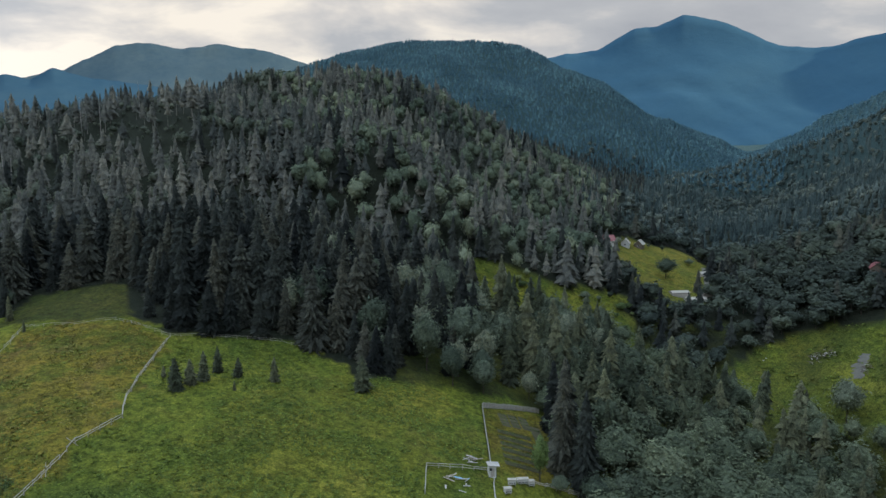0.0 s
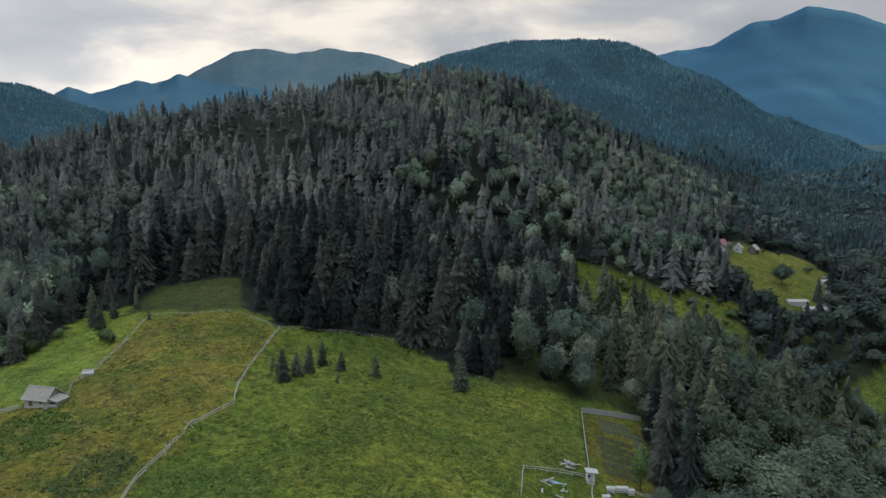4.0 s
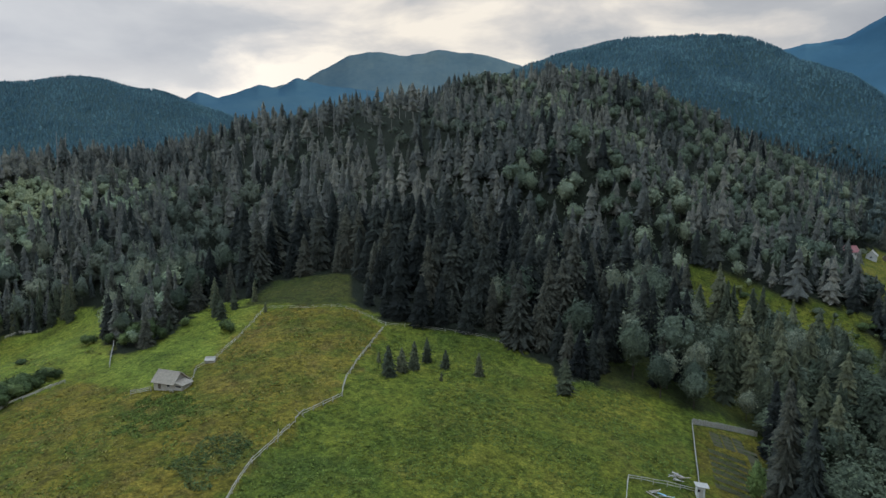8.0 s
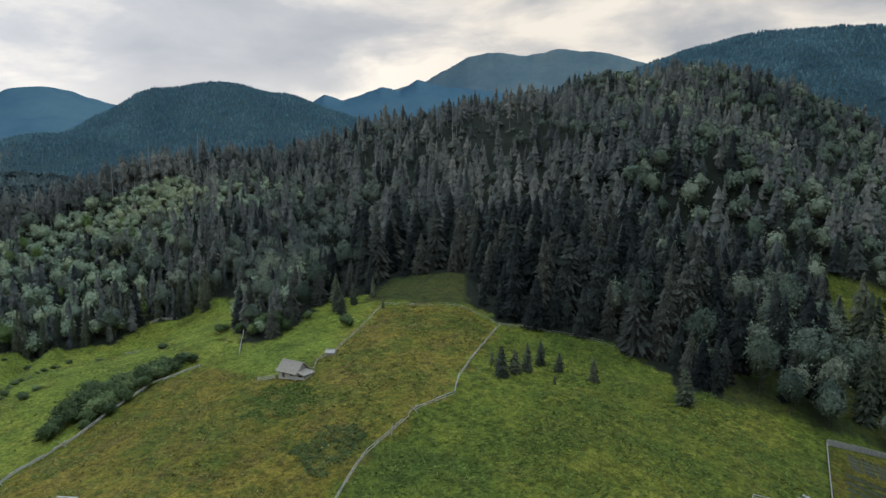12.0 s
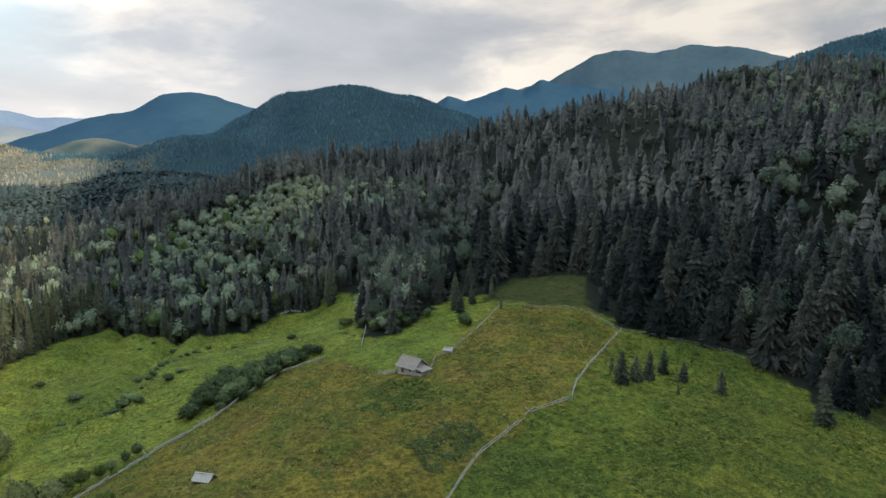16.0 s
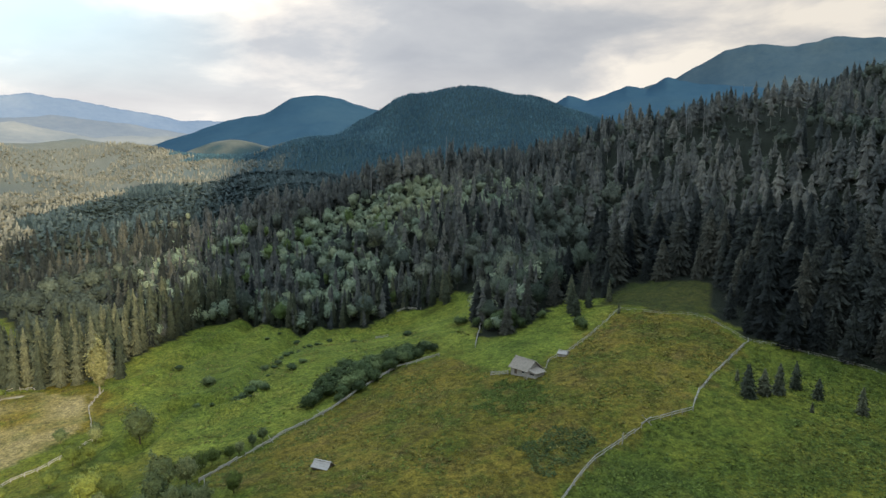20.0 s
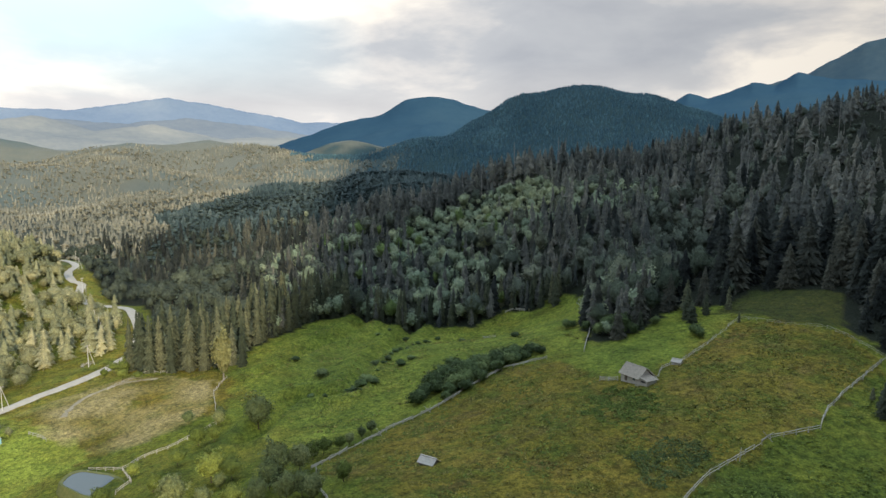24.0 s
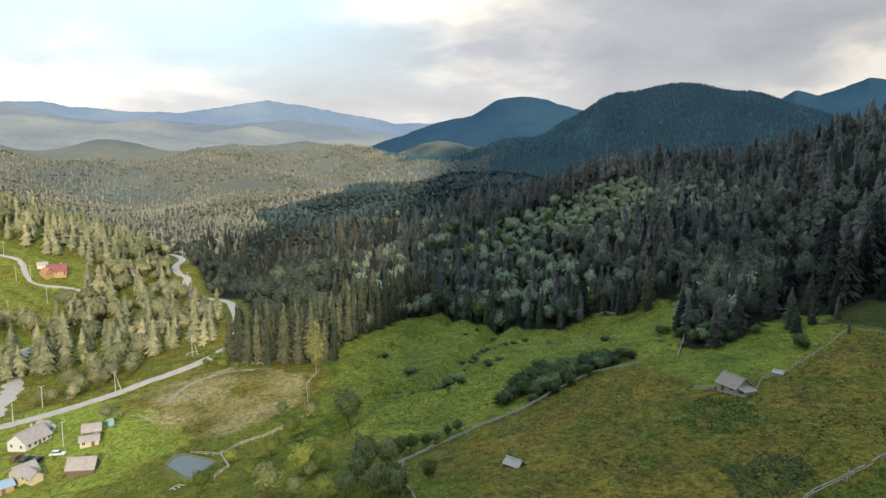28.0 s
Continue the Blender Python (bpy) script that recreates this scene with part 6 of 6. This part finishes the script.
def tank(x, y):
    e = new("water_tank")
    e.matrix_basis = Matrix.Translation((x, y, float(height(x, y)))) @ pose(0, 0, 0, 0, 0, 20)
    block("tank", BLUEPAINT, e, (1.7, 1.7, 1.8), (0, 0, 0.95))
    block("lid", WHITEROOF, e, (1.8, 1.8, 0.1), (0, 0, 1.9))
    return tagged(e, "light blue square water tank on the lawn", "tank")


tank(-240, 5.8)

# ---- cars ----
def car(x, y, turn, paint_mat, label):
    e = new("car")
    e.matrix_basis = Matrix.Translation((x, y, float(height(x, y)) + 0.05)) @ pose(0, 0, 0, 0, 0, turn)
    bm = bmesh.new()
    prof = [(-2.1, 0.35), (-2.15, 0.75), (-1.9, 0.95), (-0.95, 1.0), (1.15, 0.98), (2.05, 0.78), (2.12, 0.4)]
    extrude_bm(bm, [(a, -0.85, b) for a, b in prof], (0, 1.7, 0))
    part("body", bm, paint_mat, e)
    bm = bmesh.new()
    cab = [(-1.75, 0.98), (-1.35, 1.42), (0.35, 1.45), (1.15, 0.98)]
    extrude_bm(bm, [(a, -0.74, b) for a, b in cab], (0, 1.48, 0))
    part("windows", bm, PANE, e, "dark car windows")
    block("roof", paint_mat, e, (1.75, 1.4, 0.06), (-0.5, 0, 1.46))
    for sx in (-1.3, 1.3):
        for sy in (-0.8, 0.8):
            w = part("wheel", TYRE, None, e, m=Matrix.Translation((sx, sy - 0.1, 0.32)) @ pose(0, 0, 0, -90, 0, 0) @ Matrix.Diagonal((0.32, 0.32, 0.2, 1)))
            part("rim", RIM, None, w, m=Matrix.Translation((0, 0, -0.05)) @ Matrix.Diagonal((0.6, 0.6, 1.1, 1)))
    return tagged(e, label, "car", "parked cars")


TYRE = log_mesh("wheel", paint("black_rubber", (0.02, 0.02, 0.02), (0.035, 0.035, 0.035)), 1.0, 12)
RIM = log_mesh("rim", paint("grey_rim", (0.4, 0.4, 0.4), (0.5, 0.5, 0.5), 0.4), 1.0, 10)
CARWHITE = paint("white_car_paint", (0.637, 0.637, 0.637), (0.680, 0.680, 0.680), 0.25)
CARBLACK = paint("dark_car_paint", (0.021, 0.025, 0.038), (0.030, 0.034, 0.051), 0.25)
CARRED = paint("dark_red_car_paint", (0.136, 0.043, 0.034), (0.170, 0.060, 0.043), 0.25)
car(-227.7, -9.0, 70, CARWHITE, "white car parked on the grass")
car(-233.5, -20.0, 150, CARRED, "dark red car parked by the house")
car(-230.4, -17.2, 140, CARBLACK, "dark blue car parked by the house")
car(-227.6, -14.4, 145, CARBLACK, "dark car parked by the house")

# ---- power line ----
CONCRETE = paint("pale_concrete", (0.425, 0.408, 0.374), (0.561, 0.535, 0.493), 0.85)
POLE = log_mesh("pole", CONCRETE, 0.6, 6)


def power_pole(x, y, h, braced, turn=0.0):
    e = new("power_pole")
    e.matrix_basis = Matrix.Translation((x, y, float(height(x, y)))) @ pose(0, 0, 0, 0, 0, turn)
    part("pole", POLE, None, e, m=along((0, 0, -0.8), (0, 0, h), 0.17))
    if braced:
        part("brace", POLE, None, e, m=along((0, 2.6, -0.8), (0, 0.1, h * 0.92), 0.14))
    block("crossarm", WEATHERED, e, (0.12, 1.8, 0.12), (0, 0, h - 0.4))
    for s in (-0.8, 0, 0.8):
        block("insulator", WHITEWALL, e, (0.12, 0.12, 0.22), (0, s, h - 0.24))
    return tagged(e, "pale concrete power pole with a slanted brace" if braced else "pale concrete power pole", "power pole", "power poles")


for x, y, h, b in [(-343.5, -14.9, 8.5, True), (-274.6, 8.9, 9.0, True), (-266.8, -22.9, 8.5, False), (-233.1, -7.6, 8.0, False), (-281.5, -14.8, 8.0, False), (-299.5, 39.4, 9.0, True),
                   (-344.9, 50.7, 9.0, True), (-388.0, 55.4, 9.0, False), (-460.0, -37.4, 9.0, False), (-432.5, -30.5, 8.0, False), (-435.0, -24.0, 9.0, False), (-410.7, -16.0, 9.0, False),
                   (-393.3, -32.1, 9.0, False), (-624.6, 78, 9.0, False), (-562.1, 71.7, 9.0, True), (-476.2, 62.1, 9.0, False), (-452.6, 60.7, 9.0, False)]:
    power_pole(x, y, h, b, 10)


# ---- road, tracks and pond ----
def ribbon(name, line, width, mat, label, lift=0.12, category="road", wob=0.3):
    """A strip laid over the ground along a smoothed line."""
    pts = []
    P = [Vector((x, y, 0)) for x, y in line]
    P = [P[0] * 2 - P[1]] + P + [P[-1] * 2 - P[-2]]
    for i in range(1, len(P) - 2):
        for k in range(8):
            u = k / 8
            pts.append(0.5 * ((2 * P[i]) + (P[i + 1] - P[i - 1]) * u + (2 * P[i - 1] - 5 * P[i] + 4 * P[i + 1] - P[i + 2]) * u * u + (3 * P[i] - P[i - 1] - 3 * P[i + 1] + P[i + 2]) * u ** 3))
    pts.append(P[-2])
    V, Fc = [], []
    r = random.Random(len(line))
    for i, p in enumerate(pts):
        d = (pts[min(i + 1, len(pts) - 1)] - pts[max(i - 1, 0)]).normalized()
        n = Vector((-d.y, d.x, 0))
        mid = float(height(p.x, p.y))
        for s in (-1, -0.5, 0, 0.5, 1):
            q = p + n * s * (width / 2 + r.uniform(-wob, wob) * abs(s))
            V.append((q.x, q.y, max(float(height(q.x, q.y)), mid - 0.6) + lift - (0.25 if abs(s) == 1 else 0)))
    for i in range(len(pts) - 1):
        for j in range(4):
            a = i * 5 + j
            Fc.append((a, a + 5, a + 6, a + 1))
    me = mesh_of(name, np.array(V), np.array(Fc)[:, ::-1])
    me.materials.append(mat)
    return tagged(new(name, me), label, category, kind="structure")


DUST = paint("pale_gravel", (0.337, 0.300, 0.236), (0.467, 0.424, 0.349), 0.95, 2.5)
STONES = paint("stream_stones", (0.099, 0.099, 0.093), (0.248, 0.242, 0.223), 0.8, 1.2)
ribbon("road", ROAD, 5.0, DUST, "pale dusty gravel road along the valley", 0.35)
ribbon("track", [(-466, -41), (-456, -30), (-440, -26), (-433, -21), (-430, -2), (-414, 11)], 3.6, DUST, "pale dirt track past the hillside house")
ribbon("track", [(-268, -33), (-290, -30), (-310, -26), (-345, -27), (-360, -20)], 9.0, DUST, "pale gravel bank beside the stream", wob=2.0)
ribbon("stream", STREAM, 5.0, STONES, "stony stream bed between the trees", wob=1.6, category="stream")
TRACK = paint("sandy_track", (0.22, 0.185, 0.11), (0.36, 0.31, 0.21), 0.95, 1.5)
ribbon("track", [(-246, 24), (-253, 27), (-262, 34), (-264, 46), (-258, 56)], 2.2, TRACK, "worn sandy track across the slope", wob=1.0)
EARTH = paint("trodden_earth", (0.099, 0.093, 0.074), (0.167, 0.155, 0.124), 0.95, 2.5)
ribbon("track", [(166, 440), (161, 424), (154, 402), (146, 380)], 3.5, EARTH, "pale farm track between the sheds")
ribbon("track", [(182, 292), (177, 287), (173, 282)], 5.0, EARTH, "bare earth patch on the eastern meadow", wob=1.2)


def pond():
    k = Mat("pond_water", 0.10, 0.35)
    k.b.inputs["Base Color"].default_value = (0.09, 0.105, 0.10, 1)
    k.bump(k.noise(1.2, 3), 0.08, 0.1)
    cx, cy, a, b = -182.5, 23.2, 8.6, 5.0
    r = random.Random(6)
    ring = []
    for i in range(40):
        u = 6.2832 * i / 40
        f = 1 + 0.08 * math.sin(2 * u + 1) + 0.05 * math.sin(5 * u) + r.uniform(-0.02, 0.02)
        px, py = a * f * math.cos(u), b * f * math.sin(u)
        t = radians(20)
        ring.append((cx + px * math.cos(t) - py * math.sin(t), cy + px * math.sin(t) + py * math.cos(t)))
    level = min(float(height(x, y)) for x, y in ring) * 0.35 + max(float(height(x, y)) for x, y in ring) * 0.65
    bm = bmesh.new()
    extrude_bm(bm, [(x, y, level) for x, y in ring], (0, 0, -0.5))
    e = new("pond")
    part("water", bm, k.m, e, "still grey water")
    bm = bmesh.new()
    inner = [bm.verts.new((x, y, level + 0.12)) for x, y in ring]
    outer = [bm.verts.new((cx + (x - cx) * 1.22, cy + (y - cy) * 1.25, max(float(height(cx + (x - cx) * 1.22, cy + (y - cy) * 1.25)) - 0.2, level - 2.5))) for x, y in ring]
    low = [bm.verts.new((x, y, level - 0.45)) for x, y in ring]
    crest = [bm.verts.new((cx + (x - cx) * 1.10, cy + (y - cy) * 1.12, max(level + 0.25, float(height(cx + (x - cx) * 1.10, cy + (y - cy) * 1.12)) + 0.1))) for x, y in ring]
    for i in range(40):
        j = (i + 1) % 40
        bm.faces.new((low[i], low[j], inner[j], inner[i]))
        bm.faces.new((inner[i], inner[j], crest[j], crest[i]))
        bm.faces.new((crest[i], crest[j], outer[j], outer[i]))
    part("bank", bm, BANK, e, "grassy earth bank")
    return tagged(e, "oval grey pond with a grassy bank", "pond")


BANK = paint("grassy_bank", (0.074, 0.093, 0.025), (0.149, 0.149, 0.056), 0.95)
pond()



# ---- meadow growth ----
def herb_stuff(name, mat, places, label, size, tall):
    """Low leafy plants: small sprays of bent leaves standing in the grass."""
    r = np.random.RandomState(len(places))
    x, y = np.asarray(places).T
    z = height(x, y)
    n = len(x)
    V, Fc = [], []
    for k in range(4):
        a = r.uniform(0, 6.283, n)
        s = size * r.uniform(0.5, 1.4, n)
        h = tall * r.uniform(0.4, 1.3, n)
        ox, oy = r.normal(0, size * 0.5, n), r.normal(0, size * 0.5, n)
        c, d = np.cos(a) * s, np.sin(a) * s
        V.append(np.stack([np.stack([x + ox - d * 0.5, y + oy + c * 0.5, z - 0.05], 1), np.stack([x + ox + d * 0.5, y + oy - c * 0.5, z - 0.05], 1), np.stack([x + ox + c, y + oy + d, z + h], 1)], 1).reshape(-1, 3))
    V = np.vstack(V)
    f = np.arange(len(V)).reshape(-1, 3)
    me = mesh_of(name, V, f)
    tint = np.tile(np.repeat(r.uniform(0, 1, n), 3), 4).astype(np.float32)
    me.attributes.new("tint", "FLOAT", "POINT").data.foreach_set("value", tint)
    me.materials.append(mat)
    return tagged(new(name, me), label, "grass", kind="stuff")


def sprinkle(n, poly, seed, patch, cut, size=24):
    r = np.random.RandomState(seed)
    xs = [p[0] for p in poly]
    ys = [p[1] for p in poly]
    x, y = r.uniform(min(xs), max(xs), n), r.uniform(min(ys), max(ys), n)
    keep = inside(x + 1.5 * waves(x, y, 6, patch + 5), y + 1.5 * waves(x, y, 7, patch + 6), poly) & (waves(x, y, size, patch) + 0.4 * waves(x, y, 5, patch + 1) > cut) & (np.hypot(x, y) > 70)
    return np.stack([x[keep], y[keep]], 1)


GREEN_FIELD = [(-60, 60), (-66, 103), (-66, 122), (-62, 132), (-68, 175), (-54, 178), (-34, 180), (-24, 172), (2, 168), (9, 167), (9, 137), (-4, 131), (-4, 100), (-20, 70)]
DRY_FIELD = [(-68, 60), (-68, 122), (-65, 132), (-71, 175), (-86, 181), (-107, 177), (-103, 140), (-111, 127), (-137, 131), (-143, 122), (-138, 94), (-127, 57)]
PASTURE = [(-146, 60), (-150, 95), (-160, 125), (-140, 150), (-160, 160), (-225, 195), (-292, 160), (-260, 90), (-240, 80), (-200, 62)]
DOCK = foliage("dock_leaves", (0.056, 0.084, 0.018), (0.091, 0.127, 0.025), (0.140, 0.174, 0.036))
STRAW = foliage("dry_grass_stalks", (0.124, 0.118, 0.030), (0.175, 0.155, 0.042), (0.240, 0.205, 0.065))
NETTLE = foliage("nettle_leaves", (0.053, 0.081, 0.028), (0.077, 0.112, 0.038), (0.112, 0.143, 0.050))
herb_stuff("dock_plants", DOCK, sprinkle(26000, GREEN_FIELD, 1, 31, -0.2), "broad-leaved green weeds in the lush meadow", 0.38, 0.16)
herb_stuff("dock_plants", DOCK, sprinkle(11000, DRY_FIELD, 2, 32, 0.25), "patches of green weeds in the dry meadow", 0.4, 0.18)
herb_stuff("dry_stalks", STRAW, sprinkle(11000, DRY_FIELD, 3, 33, 0.0, 16), "yellow dry grass stalks in the meadow", 0.3, 0.25)
herb_stuff("dock_plants", DOCK, sprinkle(9000, PASTURE, 4, 34, 0.2), "green weeds in the steep pasture", 0.45, 0.18)
herb_stuff("dry_stalks", STRAW, sprinkle(5000, PASTURE, 5, 35, 0.35, 16), "yellow grass in the pasture", 0.4, 0.4)
NETTLES = [(-70, 99), (-70, 107), (-73, 112), (-79, 111), (-81, 104), (-79, 97), (-74, 92), (-69, 93)]
herb_stuff("nettle_patch", NETTLE, sprinkle(3000, NETTLES, 6, 36, -0.9, 7), "dark dense nettle patch in the dry meadow", 0.28, 0.16)
HUT_WEEDS = [(-98, 127), (-92, 122), (-88, 112), (-92, 106), (-102, 108), (-108, 118), (-106, 125)]
herb_stuff("weed_patch", DOCK, sprinkle(4200, HUT_WEEDS, 7, 37, -0.4, 9), "lush green weeds in front of the hut", 0.36, 0.2)
east = [(p[0], p[1]) for p in EAST_MEADOW]
herb_stuff("rough_grass", DOCK, sprinkle(3000, east, 9, 39, 0.0), "rough tufts on the eastern meadow", 0.8, 0.5)
